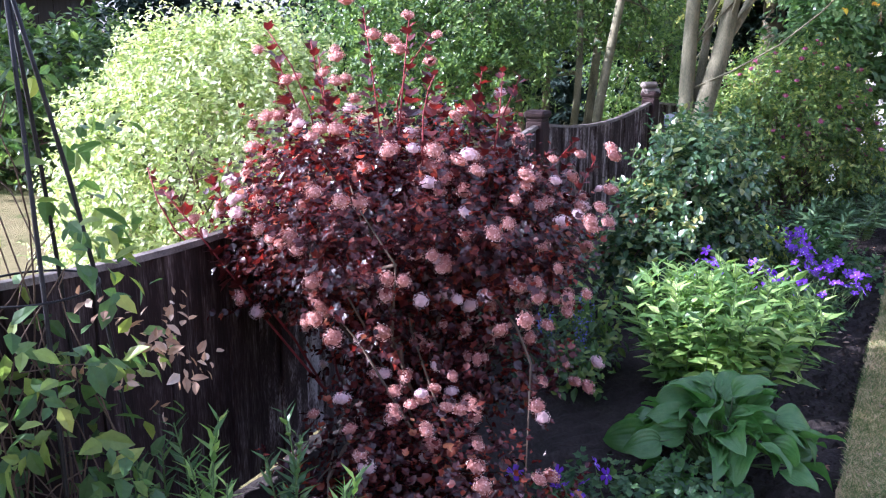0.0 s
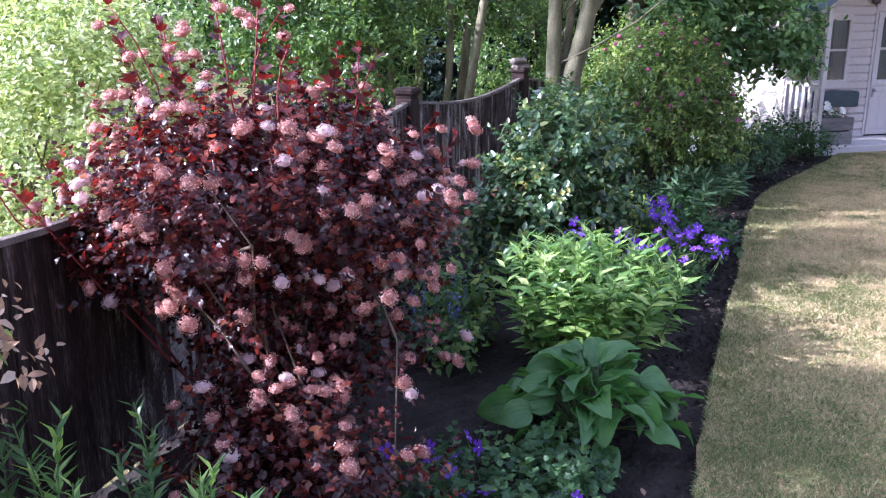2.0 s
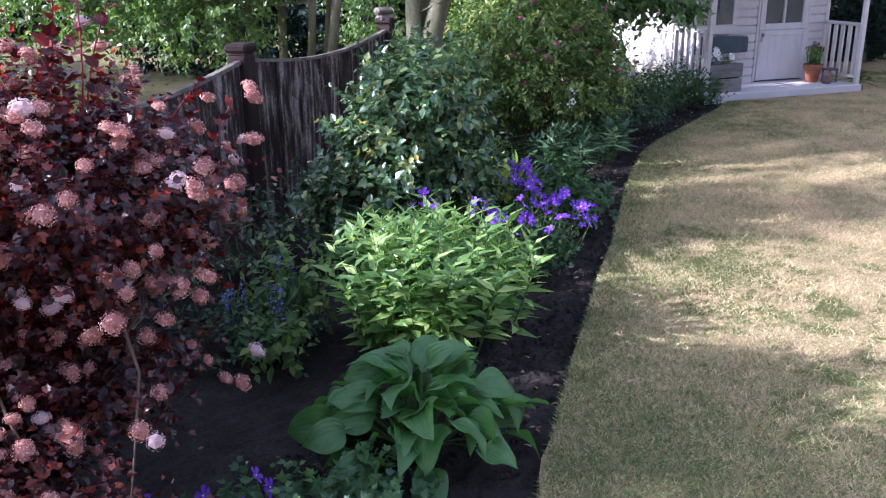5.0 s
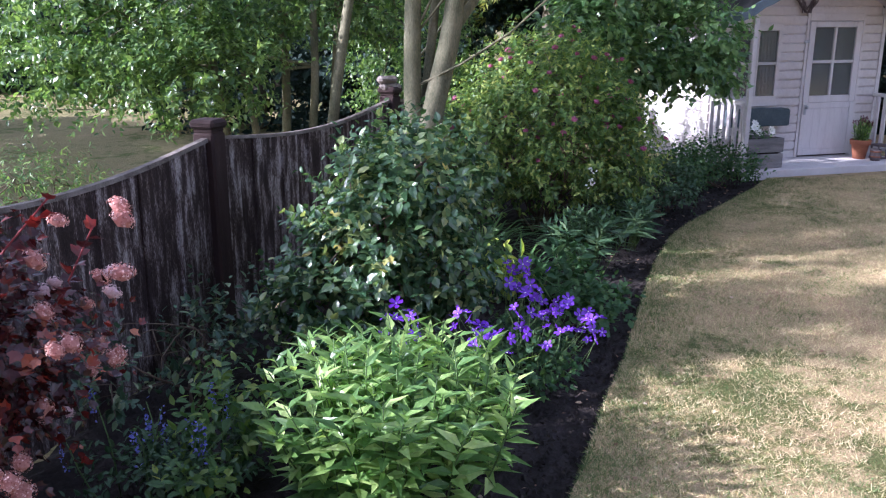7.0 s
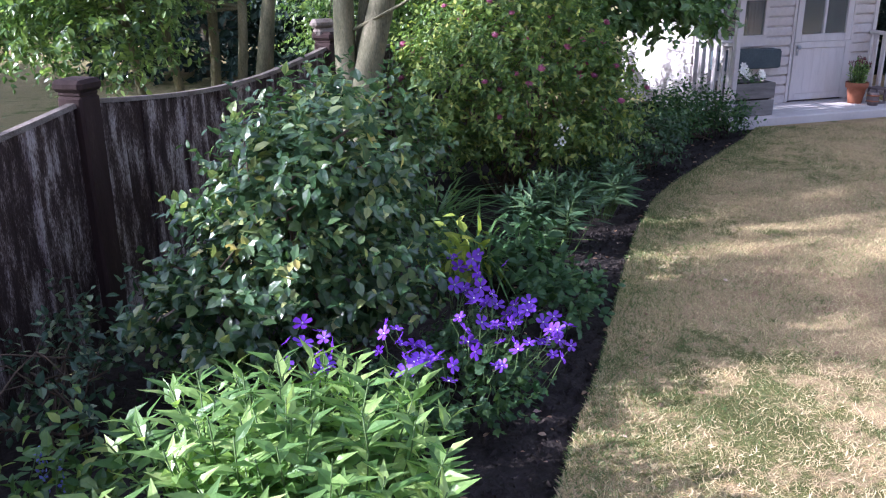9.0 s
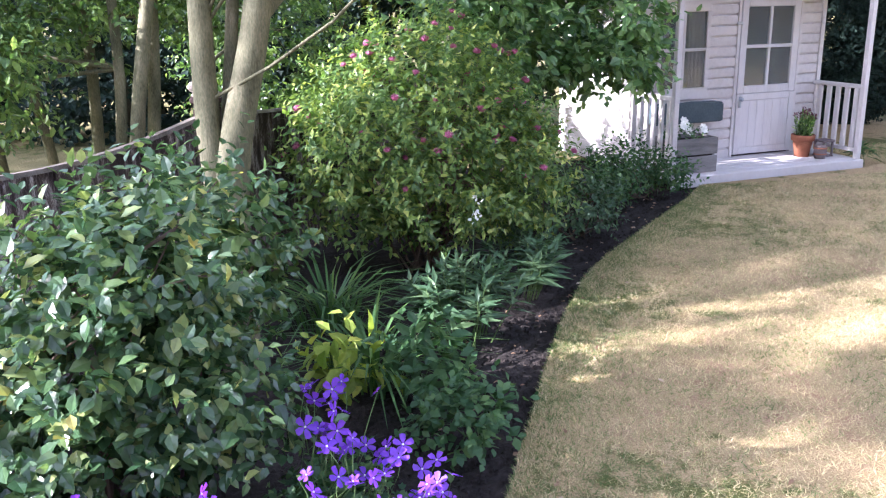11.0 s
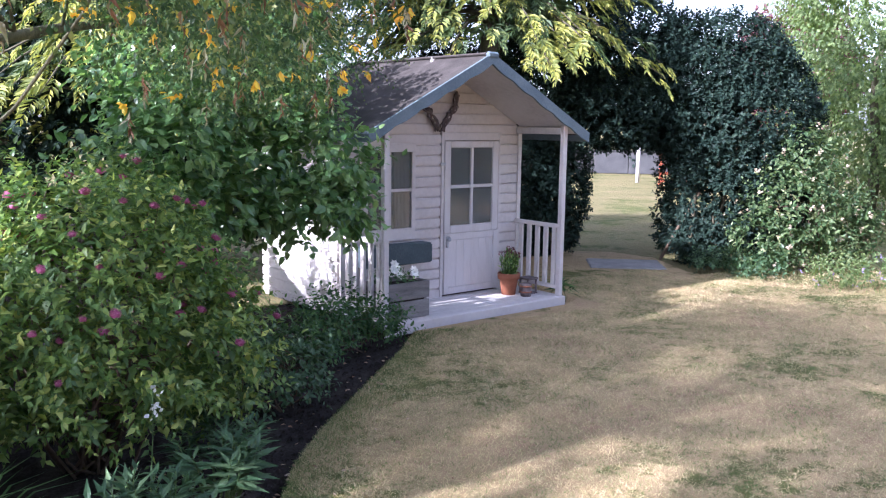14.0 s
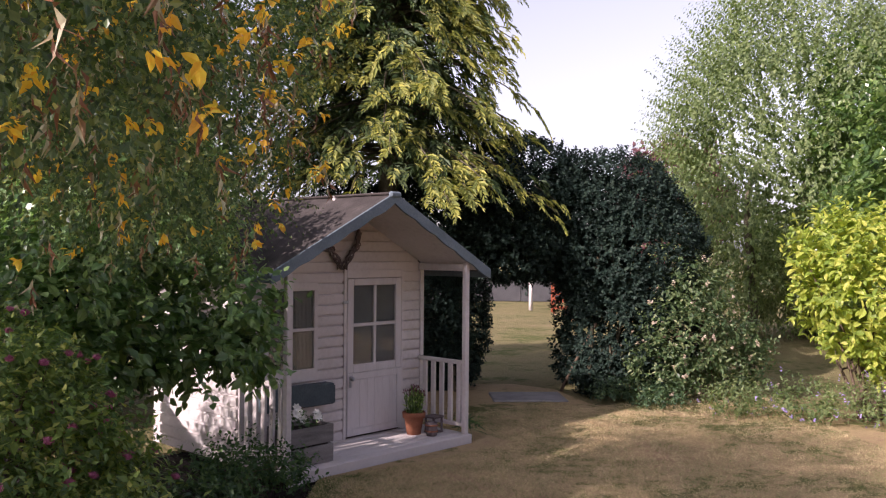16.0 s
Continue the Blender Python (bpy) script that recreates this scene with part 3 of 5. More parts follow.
    zz = np.where(xx > edge_x(yy), .006, -.02)
    leaf_cloud("fallen_leaves", OVATE, np.stack([xx, yy, zz], 1), rng.normal(size=(n, 3)) * np.array([1, 1, .15]), np.array([[0, 0, 1.0]]).repeat(n, 0) + rng.normal(0, .3, (n, 3)), rng.uniform(.015, .035, n), L_DRY, lawn)
    # greener patch near the hosta end of the lawn
    n = 70000
    c = rng.normal(0, 1, (n, 2)) * np.array([.5, .55]) + np.array([1.7, 2.4])
    tufts = np.stack([rng.uniform(2, 8.5, 70), rng.uniform(2.5, 8.8, 70)], 1)
    k = rng.integers(0, 70, 14000)
    c = np.concatenate([c, tufts[k] + rng.normal(0, 1, (14000, 2)) * rng.uniform(.04, .16, 70)[k][:, None]])
    c = c[(c[:, 0] > edge_x(c[:, 1])) & ((c[:, 1] < 8.3) | (c[:, 0] > 7.5))]
    n = len(c)
    leaf_cloud("green_grass_blades", GRASS, np.stack([c[:, 0], c[:, 1], np.full(n, -.002)], 1), rng.normal(size=(n, 3)) * np.array([.8, .8, .2]) + np.array([0, 0, .6]),
               rng.normal(size=(n, 3)), rng.uniform(.011, .027, n), L_GRASS_G, lawn)


build_ground()


# ---- fence ----
def build_fence():
    rng = np.random.default_rng(5)
    fence = thing("garden_fence", (0, 0, 0), "weathered dark brown boarded garden fence with dipping panel tops", "fence")
    for i, (x, y) in enumerate(POSTS):
        bm = block((-.055, -.055, -.12), (.055, .055, .97), 0.01)
        box(bm, (-.05, -.05, .97), (.05, .05, .985), 0.004)
        box(bm, (-.066, -.066, .985), (.066, .066, 1.03), 0.014)
        p = part("post", bm, M_POST, fence)
        d = POSTS[min(i + 1, len(POSTS) - 1)]
        e = POSTS[max(i - 1, 0)]
        p.matrix_world = pose(x, y, 0, 0, 0, math.degrees(math.atan2(d[1] - e[1], d[0] - e[0])))
    for i in range(len(POSTS) - 1):
        a, b = Vector((*POSTS[i], 0)), Vector((*POSTS[i + 1], 0))
        ln = (b - a).length - 0.11
        rz = math.degrees(math.atan2(b.y - a.y, b.x - a.x))
        at = a + (b - a).normalized() * 0.055
        bm = bmesh.new()
        for z in (0.12, 0.7):
            box(bm, (0, .014, z), (ln, .05, z + .07), .004)
        e = part("panel", bm, M_POST, fence)
        e.matrix_world = pose(*at, 0, 0, rz)
        n = 14
        w = ln / n
        for k in range(n):
            u0, u1 = k / n, (k + 1) / n
            h0, h1 = (0.93 - 0.07 * math.sin(math.pi * u) for u in (u0, u1))
            off = 0.008 if k % 2 else -0.004
            bm = block((k * w - 0.006, -.022 + off, -.02 + rng.uniform(-.01, .01)), ((k + 1) * w + 0.006, -.008 + off, h0), 0.002)
            for v in bm.verts:
                if v.co.z > .5:
                    v.co.z += (h1 - h0) * (v.co.x / w - k)
                v.co.x += 0.004 * math.sin(v.co.z * 5 + k)
            # the first 23 boards along the fence take a darker tone
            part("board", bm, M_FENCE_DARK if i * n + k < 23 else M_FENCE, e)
        path = [((ln * u, -.006, 0.945 - 0.07 * math.sin(math.pi * u)), .0) for u in np.linspace(0, 1, 17)]
        bm = bmesh.new()
        rings = []
        for (px_, py_, pz_), _ in path:
            rings.append([bm.verts.new((px_, py_ + dy, pz_ + dz)) for dy, dz in ((-.024, -.014), (.022, -.014), (.018, .001), (-.018, .003))])
        for r0, r1 in zip(rings, rings[1:]):
            for s in range(4):
                bm.faces.new((r0[s], r1[s], r1[(s + 1) % 4], r0[(s + 1) % 4]))
        bm.faces.new(rings[0])
        bm.faces.new(rings[-1][::-1])
        bmesh.ops.recalc_face_normals(bm, faces=bm.faces[:])
        part("capping_rail", bm, M_FENCE_CAP, e, "grey weathered capping rail")


build_fence()


# ---- playhouse ----
def build_playhouse():
    H = thing("playhouse", (5.44, 8.5, 0), "cream painted wooden children's playhouse with porch and slate-blue trim", "playhouse", rz=6)
    X0, X1, YF, YB, DK = -.27, 1.70, .6, 1.85, .06
    XC, ZA, SL = .715, 2.1, .52

    def roof_z(x):
        return ZA - abs(x - XC) * SL

    # deck
    n = 6
    for k in range(n):
        part("deck_board", block((X0 - .02, -.02 + k * .105, .025), (X1 + .02, -.02 + k * .105 + .1, DK), .004), M_PAINT, H)
    part("deck_skirt", block((X0, .0, -.06), (X1, .6, .023), .003), M_DARK, H)
    part("deck_edge", block((X0 - .02, -.036, -.03), (X1 + .02, -.022, .057), .003), M_PAINT, H)
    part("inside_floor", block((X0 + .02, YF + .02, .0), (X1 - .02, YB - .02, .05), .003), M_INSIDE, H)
    # front wall, board by board round the door and window
    door = (.76, 1.46, .0, 1.455)
    win = (-.06, .47, .6, 1.41)
    rows = int((2.06 - DK) / .09) + 1
    rng = np.random.default_rng(8)
    for r in range(rows):
        z0, z1 = DK + r * .09, DK + (r + 1) * .09
        half = min(X1 - XC, max(.06, (ZA - .01 - z1) / SL))
        cuts = [(XC - half, XC + half)]
        for a, b, c, d in (door, win):
            if z1 > c + .02 and z0 < d - .02:
                cuts = [q for p0, p1 in cuts for q in ((p0, min(p1, a)), (max(p0, b), p1)) if q[1] - q[0] > .03]
        for a, b in cuts:
            bm = block((a, YF - .014 + rng.uniform(-.001, .001), z0), (b, YF + .012, z1), 0)
            es = [e for e in bm.edges if all(abs(v.co.y - YF) > .005 and v.co.y < YF and v.co.z > z1 - .001 for v in e.verts)]
            bmesh.ops.bevel(bm, geom=es, offset=.021, segments=3, affect='EDGES')
            if z1 > 1.6:
                lo_half = min(X1 - XC, (ZA - .01 - z0) / SL)
                for v in bm.verts:
                    if v.co.z < z0 + .02:
                        v.co.x = XC + math.copysign(lo_half, v.co.x - XC) if abs(v.co.x - XC) > .05 else v.co.x
            part("cladding_board", bm, M_PAINT, H)
    # side and back walls
    for r in range(int((1.58 - DK) / .09) + 1):
        z0, z1 = DK - .04 + r * .09, DK - .04 + (r + 1) * .09
        z1 = min(z1, 1.585)
        for x, s in ((X0, -1), (X1, 1)):
            bm = block((min(x, x + s * .022), YF + .014, z0), (max(x, x + s * .022), YB, z1), 0)
            es = [e for e in bm.edges if all(abs(v.co.x - (x + s * .022)) < .003 and v.co.z > z1 - .001 for v in e.verts)]
            bmesh.ops.bevel(bm, geom=es, offset=.021, segments=3, affect='EDGES')
            part("cladding_board", bm, M_PAINT, H)
    bm = bmesh.new()
    vs = [(X0, DK), (X1, DK), (X1, roof_z(X1) - .03), (XC, ZA - .03), (X0, roof_z(X0) - .03)]
    fr = [bm.verts.new((x, YB - .02, z)) for x, z in vs]
    bk = [bm.verts.new((x, YB, z)) for x, z in vs]
    bm.faces.new(fr)
    bm.faces.new(bk[::-1])
    for i in range(5):
        bm.faces.new((fr[i], bk[i], bk[(i + 1) % 5], fr[(i + 1) % 5]))
    bmesh.ops.recalc_face_normals(bm, faces=bm.faces[:])
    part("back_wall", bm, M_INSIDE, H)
    for x in (X0, X1):
        part("corner_strip", block((x - .02, YF - .03, DK), (x + .025, YF - .014, 1.57), .004), M_PAINT, H)
    # roof
    for s in (-1, 1):
        bm = bmesh.new()
        xe = XC + s * 1.17
        pr = [(XC, ZA), (xe, roof_z(xe)), (xe, roof_z(xe) + .028), (XC, ZA + .03)]
        a = [bm.verts.new((x, -.06, z)) for x, z in pr]
        b = [bm.verts.new((x, YB + .1, z)) for x, z in pr]
        bm.faces.new(a)
        bm.faces.new(b[::-1])
        for i in range(4):
            bm.faces.new((a[i], b[i], b[(i + 1) % 4], a[(i + 1) % 4]))
        bmesh.ops.recalc_face_normals(bm, faces=bm.faces[:])
        part("roof_slope", bm, M_ROOF, H, "brown-grey mineral felt roof slope")
        part("roof_soffit", block((min(XC, XC + s * 1.12) + .02, -.04, 0), (max(XC, XC + s * 1.12) - .02, YF - .014, .012), 0,
                                  Matrix(((1, 0, 0, 0), (0, 1, 0, 0), (-s * SL, 0, 1, ZA - .022 + s * SL * XC), (0, 0, 0, 1)))), M_PAINT, H)
        # scalloped bargeboard
        bm = bmesh.new()
        N = 48
        up, dn = [], []
        for i in range(N + 1):
            u = i / N
            x = XC + s * 1.19 * u
            z = ZA + .035 - abs(x - XC) * SL
            up.append((x, z))
            dn.append((x, z - .082 - .014 * abs(math.sin(u * math.pi * 5))))
        fa = [[bm.verts.new((x, y, z)) for x, z in lst] for y in (-.085, -.062) for lst in (up, dn)]
        for i in range(N):
            bm.faces.new((fa[0][i], fa[0][i + 1], fa[1][i + 1], fa[1][i]))
            bm.faces.new((fa[2][i], fa[3][i], fa[3][i + 1], fa[2][i + 1]))
            bm.faces.new((fa[0][i], fa[2][i], fa[2][i + 1], fa[0][i + 1]))
            bm.faces.new((fa[1][i], fa[1][i + 1], fa[3][i + 1], fa[3][i]))
        bm.faces.new((fa[0][N], fa[2][N], fa[3][N], fa[1][N]))
        bm.faces.new((fa[0][0], fa[1][0], fa[3][0], fa[2][0]))
        bmesh.ops.recalc_face_normals(bm, faces=bm.faces[:])
        part("bargeboard", bm, M_BLUE, H, "slate-blue scalloped bargeboard")
        xe = XC + s * 1.175
        part("eave_fascia", block((xe - .008, -.055, roof_z(xe) - .05), (xe + .012, YB + .1, roof_z(xe) + .03), .004), M_BLUE, H, "slate-blue eave board")
    part("ridge_cap", block((XC - .06, -.1, ZA - .005), (XC + .06, -.055, ZA + .045), .014), M_BLUE, H)
    part("ridge_felt", block((XC - .05, -.05, ZA + .02), (XC + .05, YB + .1, ZA + .04), .008), M_ROOF, H)
    # porch posts, header and rails
    for x in (X0 + .01, X1 - .02):
        part("porch_post", block((x - .024, -.012, DK), (x + .024, .036, roof_z(x) - .02), .005), M_PAINT, H)
        part("porch_beam", block((x - .02, .036, roof_z(x) - .1), (x + .02, YF - .014, roof_z(x) - .04), .004), M_PAINT, H)
        rail = part("porch_rail", block((x - .022, .036, .67), (x + .022, YF - .014, .705), .005), M_PAINT, H)
        part("bottom_rail", block((x - .016, .036, .12), (x + .016, YF - .014, .155), .004), M_PAINT, rail)
        for k in range(5):
            y = .085 + k * .105
            part("baluster", block((x - .012, y - .024, .155), (x + .012, y + .024, .67), .003), M_PAINT, rail)
    # door
    D = part("door", block((.79, YF - .024, .075), (1.43, YF + .004, .62), .004), M_DOOR, H, "cream half-glazed ledged door, shut")
    for lo, hi in (((.79, .62), (.86, 1.43)), ((1.36, .62), (1.43, 1.43)), ((.86, 1.37), (1.36, 1.43)), ((.86, .62), (1.36, .69)), ((1.095, .69), (1.125, 1.37)), ((.86, 1.015), (1.36, 1.045))):
        part("door_frame", block((lo[0], YF - .03, lo[1] + .001), (hi[0], YF, hi[1]), .004), M_DOOR, D)
    for lo, hi in (((.79, .08), (.845, .62)), ((1.375, .08), (1.43, .62)), ((.845, .56), (1.375, .62)), ((.845, .08), (1.375, .14))):
        part("door_panel_rail", block((lo[0], YF - .036, lo[1]), (hi[0], YF - .0245, hi[1] - .001), .003), M_DOOR, D)
    for k in range(6):
        part("door_plank", block((.847 + k * .088, YF - .029, .142), (.847 + k * .088 + .0872, YF - .0245, .558), .001), M_DOOR, D)
    for x0, x1 in ((.862, 1.093), (1.127, 1.358)):
        for z0, z1 in ((.692, 1.013), (1.047, 1.368)):
            g = part("door_pane", block((x0, YF - .012, z0), (x1, YF - .008, z1), 0), M_GLASS, D, "dark glass pane")
            g.visible_shadow = False
    for lo, hi in (((.755, .06), (.785, 1.505)), ((1.435, .06), (1.465, 1.505)), ((.785, 1.435), (1.435, 1.505))):
        part("door_casing", block((lo[0], YF - .026, lo[1]), (hi[0], YF + .012, hi[1]), .003), M_PAINT, H)
    lt = part("door_latch", block((.805, YF - .05, .50), (.835, YF - .037, .60), .005), M_BRASS, D, "small metal latch plate")
    bm = bmesh.new()
    bmesh.ops.create_uvsphere(bm, u_segments=12, v_segments=8, radius=.02, matrix=Matrix.Translation((.82, YF - .065, .575)))
    part("knob", bm, M_BRASS, lt, smooth=True)
    part("turn_button", block((.735, YF - .036, 1.22), (.8, YF - .027, 1.245), .004), M_BRASS, H)
    # window
    W = part("window", block((-.06, YF - .03, .6), (.47, YF + .012, .70), .004), M_PAINT, H, "four-pane cream window with pale curtain behind")
    for lo, hi in (((-.06, 1.34), (.47, 1.41)), ((-.06, .70), (-.02, 1.34)), ((.43, .70), (.47, 1.34)), ((.19, .70), (.215, 1.34)), ((-.02, 1.01), (.43, 1.035))):
        part("window_bar", block((lo[0], YF - .028, lo[1]), (hi[0], YF + .003, hi[1]), .003), M_PAINT, W)
    for x0, x1 in ((-.018, .188), (.217, .428)):
        for z0, z1 in ((.702, 1.008), (1.037, 1.338)):
            g = part("window_pane", block((x0, YF - .012, z0), (x1, YF - .008, z1), 0), M_GLASS, W)
            g.visible_shadow = False
    for x0, x1, lean in ((-.05, .1, .0), (.3, .46, .05)):
        bm = bmesh.new()
        N = 16
        q = [[bm.verts.new((x0 + (x1 - x0) * i / N + lean * (1 - z / 1.4), YF + .06 + .014 * math.sin(i * 1.6), z)) for i in range(N + 1)] for z in (.68, 1.0, 1.4)]
        for a, b in zip(q, q[1:]):
            for i in range(N):
                bm.faces.new((a[i], a[i + 1], b[i + 1], b[i]))
        c = part("curtain", bm, M_CURTAIN, W, "pale pink curtain", True)
        md = c.modifiers.new("thick", 'SOLIDIFY')
        md.thickness = .004
    return H


HOUSE = build_playhouse()
HM = pose(5.44, 8.5, 0, 0, 0, 6)


def at_house(x, y, z):
    return tuple(HM @ Vector((x, y, z)))


# ---- the planting ----

def geranium(at, label, mound, n_leaf, n_flower, seed, zones, size=.027):
    """A mound of cut leaves under violet five-petalled flowers. zones: flower clusters (x, y, z, spread)."""
    e, C, D, rng = shrub("geranium", label, "flower", at, mound, n_leaf, 6, .04, LOBED, L_GERAN, seed, 5, .004, M_STEM_GREEN, .08, .6, .1, .35)
    tv, tf = [(0, 0, 0)], []
    for k in range(5):
        a = k * 2 * math.pi / 5
        for da, r, z in ((-.5, .6, .12), (-.3, 1, .2), (0, 1.06, .17), (.3, 1, .2), (.5, .6, .12)):
            tv.append((math.cos(a + da) * r, math.sin(a + da) * r, z))
        b = 1 + 5 * k
        tf += [(0, b, b + 1), (0, b + 1, b + 2), (0, b + 2, b + 3), (0, b + 3, b + 4)]
    me = raw("flower", np.array(tv) * size, tf, False)
    me.materials.append(P_PURPLE)
    eye_bm = bmesh.new()
    bmesh.ops.create_uvsphere(eye_bm, u_segments=6, v_segments=4, radius=size * .11)
    eye = bpy.data.meshes.new("flower_eye")
    eye_bm.to_mesh(eye)
    eye_bm.free()
    eye.materials.append(P_WHITE)
    ps = []
    for i in range(n_flower):
        zx, zy, zz, sp = zones[i % len(zones)]
        p = np.array([zx, zy, zz]) + rng.normal(0, sp, 3) * np.array([1, 1, .6])
        ob = link("flower", me, None, e, "violet-blue five-petalled flower")
        ob.matrix_local = Matrix.Translation(p) @ Euler((rng.normal(.45, .5), rng.normal(0, .5), rng.uniform(0, 6))).to_matrix().to_4x4() @ Matrix.Scale(rng.uniform(.7, 1.15), 4)
        q = link("flower_eye", eye, None, ob)
        q.location = (0, 0, size * .05)
        ps.append(bend(rng, (p[0] * .7, p[1] * .7, max(0.02, p[2] - .16)), p - np.array([0, 0, .003]), .002, .0012, 4, .1))
    tagged(tubes("flower_stalk", ps, M_STEM_GREEN, e, 3), kind="stuff")
    return e


def flower_heads(e, rng, pts, ways, size, mats, label):
    """Domed corymbs made of tiny florets, each head a part."""
    meshes = []
    for k in range(6):
        n = 170
        d = unit(rng.normal(size=(n, 3)))
        d[:, 2] = np.abs(d[:, 2]) * 1.1 - .25
        d = unit(d)
        P = d * size * rng.uniform(.86, 1.04, (n, 1)) * np.array([1, 1, .78])
        tv, tf = SMALL
        Y = unit(np.cross(d, rng.normal(size=(n, 3)))) + d * .12
        X = unit(np.cross(Y, d))
        N = np.cross(X, Y)
        S = size * rng.uniform(.14, .26, n)
        v = P[:, None] + S[:, None, None] * (X[:, None] * tv[None, :, 0, None] * 1.3 + Y[:, None] * tv[None, :, 1, None] + N[:, None] * tv[None, :, 2, None])
        f = tf[None] + (np.arange(n) * 4)[:, None, None]
        bm = bmesh.new()
        bmesh.ops.create_icosphere(bm, subdivisions=1, radius=size * .84, matrix=Matrix.Diagonal((1, 1, .75, 1)))
        cv = np.array([q.co[:] for q in bm.verts])
        cf = np.array([[q.index for q in t.verts] for t in bm.faces])
        bm.free()
        v = np.concatenate([v.reshape(-1, 3), cv])
        f = np.concatenate([f.reshape(-1, 3), cf + n * 4])
        me = raw("flower_head", v, f)
        me.materials.append(mats[0] if k < 5 else mats[1])
        meshes.append(me)
    for p, w in zip(pts, ways):
        k = rng.integers(0, 6)
        ob = link("flower_head", meshes[k], None, e)
        ob.matrix_local = Matrix.Translation(p) @ Vector(w).to_track_quat('Z', 'Y').to_matrix().to_4x4() @ Matrix.Scale(float(rng.uniform(.7, 1.15)), 4)
    return e


def build_ninebark():
    blobs = [(-.14, .0, .9, .36, .4, .26), (.14, .05, .88, .36, .4, .26), (0, 0, .6, .27, .3, .28), (-.32, .1, .85, .24, .28, .24), (.36, .15, .84, .22, .28, .22), (0.0, -.2, .28, .2, .2, .2), (.18, .2, 1.05, .22, .25, .18), (-.2, .1, 1.06, .24, .25, .18), (.28, -.1, .5, .2, .2, .16), (.05, -.48, .26, .36, .24, .18)]
    e, C, D, rng = shrub("ninebark_shrub", "large ninebark shrub with dark purple leaves and pink-brown flower heads", "shrub", (-.12, 2.62, 0), blobs, 2050, 10, .034, LOBED, L_NINE, 21,
                         22, .009, M_STEM_BROWN, .17, .5, .15, .55, .2)
    # tall red shoots above the crown
    ps, PP, YY, NN, SS = [], [], [], [], []
    tips = [(-.42, .1, 1.5), (-.38, .05, 1.4), (-.12, .05, 1.56), (.02, .0, 1.53), (.08, .1, 1.48), (.24, .1, 1.38), (.36, .12, 1.36), (.3, .05, 1.38), (-.25, .0, 1.42), (.55, .2, 1.15), (.62, .22, 1.08), (-.72, -.05, 1.02), (-.6, .0, 1.06), (-.8, .05, 1.08), (.1, -.1, 1.38), (-.3, .2, 1.46), (.55, .3, .95)]
    for tp in tips:
        tp = np.array(tp)
        foot = tp * np.array([.35, .4, .35])
        ps.append(bend(rng, foot, tp, .005, .002, 8, .04, .05))
        way = unit(tp - foot)
        c = tp - way * .4
        P, Y, N, S = sprays(rng, c[None], way[None], np.array([.4]), 20, .058, .05, .9, .2)
        PP.append(P), YY.append(Y), NN.append(N), SS.append(S)
    leaf_cloud("shoot_leaves", LOBED, *(np.concatenate(q) for q in (PP, YY, NN, SS)), L_NINE_TOP, e)
    tubes("red_shoot", ps, M_STEM_RED, e, 6)
    # flower heads, most of them on the camera's and the sun's side
    idx = rng.choice(len(C), 600, replace=False)
    idx = np.array([i for i in idx if D[i][1] < .25 or D[i][0] > .3 or D[i][2] > .55][:285])
    pts = C[idx] + D[idx] * .08
    ways = unit(D[idx] + np.array([0, 0, .8]) + rng.normal(0, .25, (len(idx), 3)))
    ok = np.linalg.norm(pts * np.array([1, 1, .5]), axis=1) > .2
    tp = np.array(tips)
    sel = rng.choice(len(tips), 20)
    pts = np.concatenate([pts[ok], tp[sel] + rng.normal(0, .05, (20, 3)) - np.array([0, 0, .05])])
    ways = np.concatenate([ways[ok], unit(rng.normal(0, .3, (20, 3)) + np.array([0, 0, 1]))])
    near = rng.choice(len(pts), 110)
    pts = np.concatenate([pts, pts[near] + rng.normal(0, .036, (110, 3))])
    ways = np.concatenate([ways, ways[near]])
    flower_heads(e, rng, pts, ways, .025, (P_NINE, P_NINE_W), "")


build_ninebark()


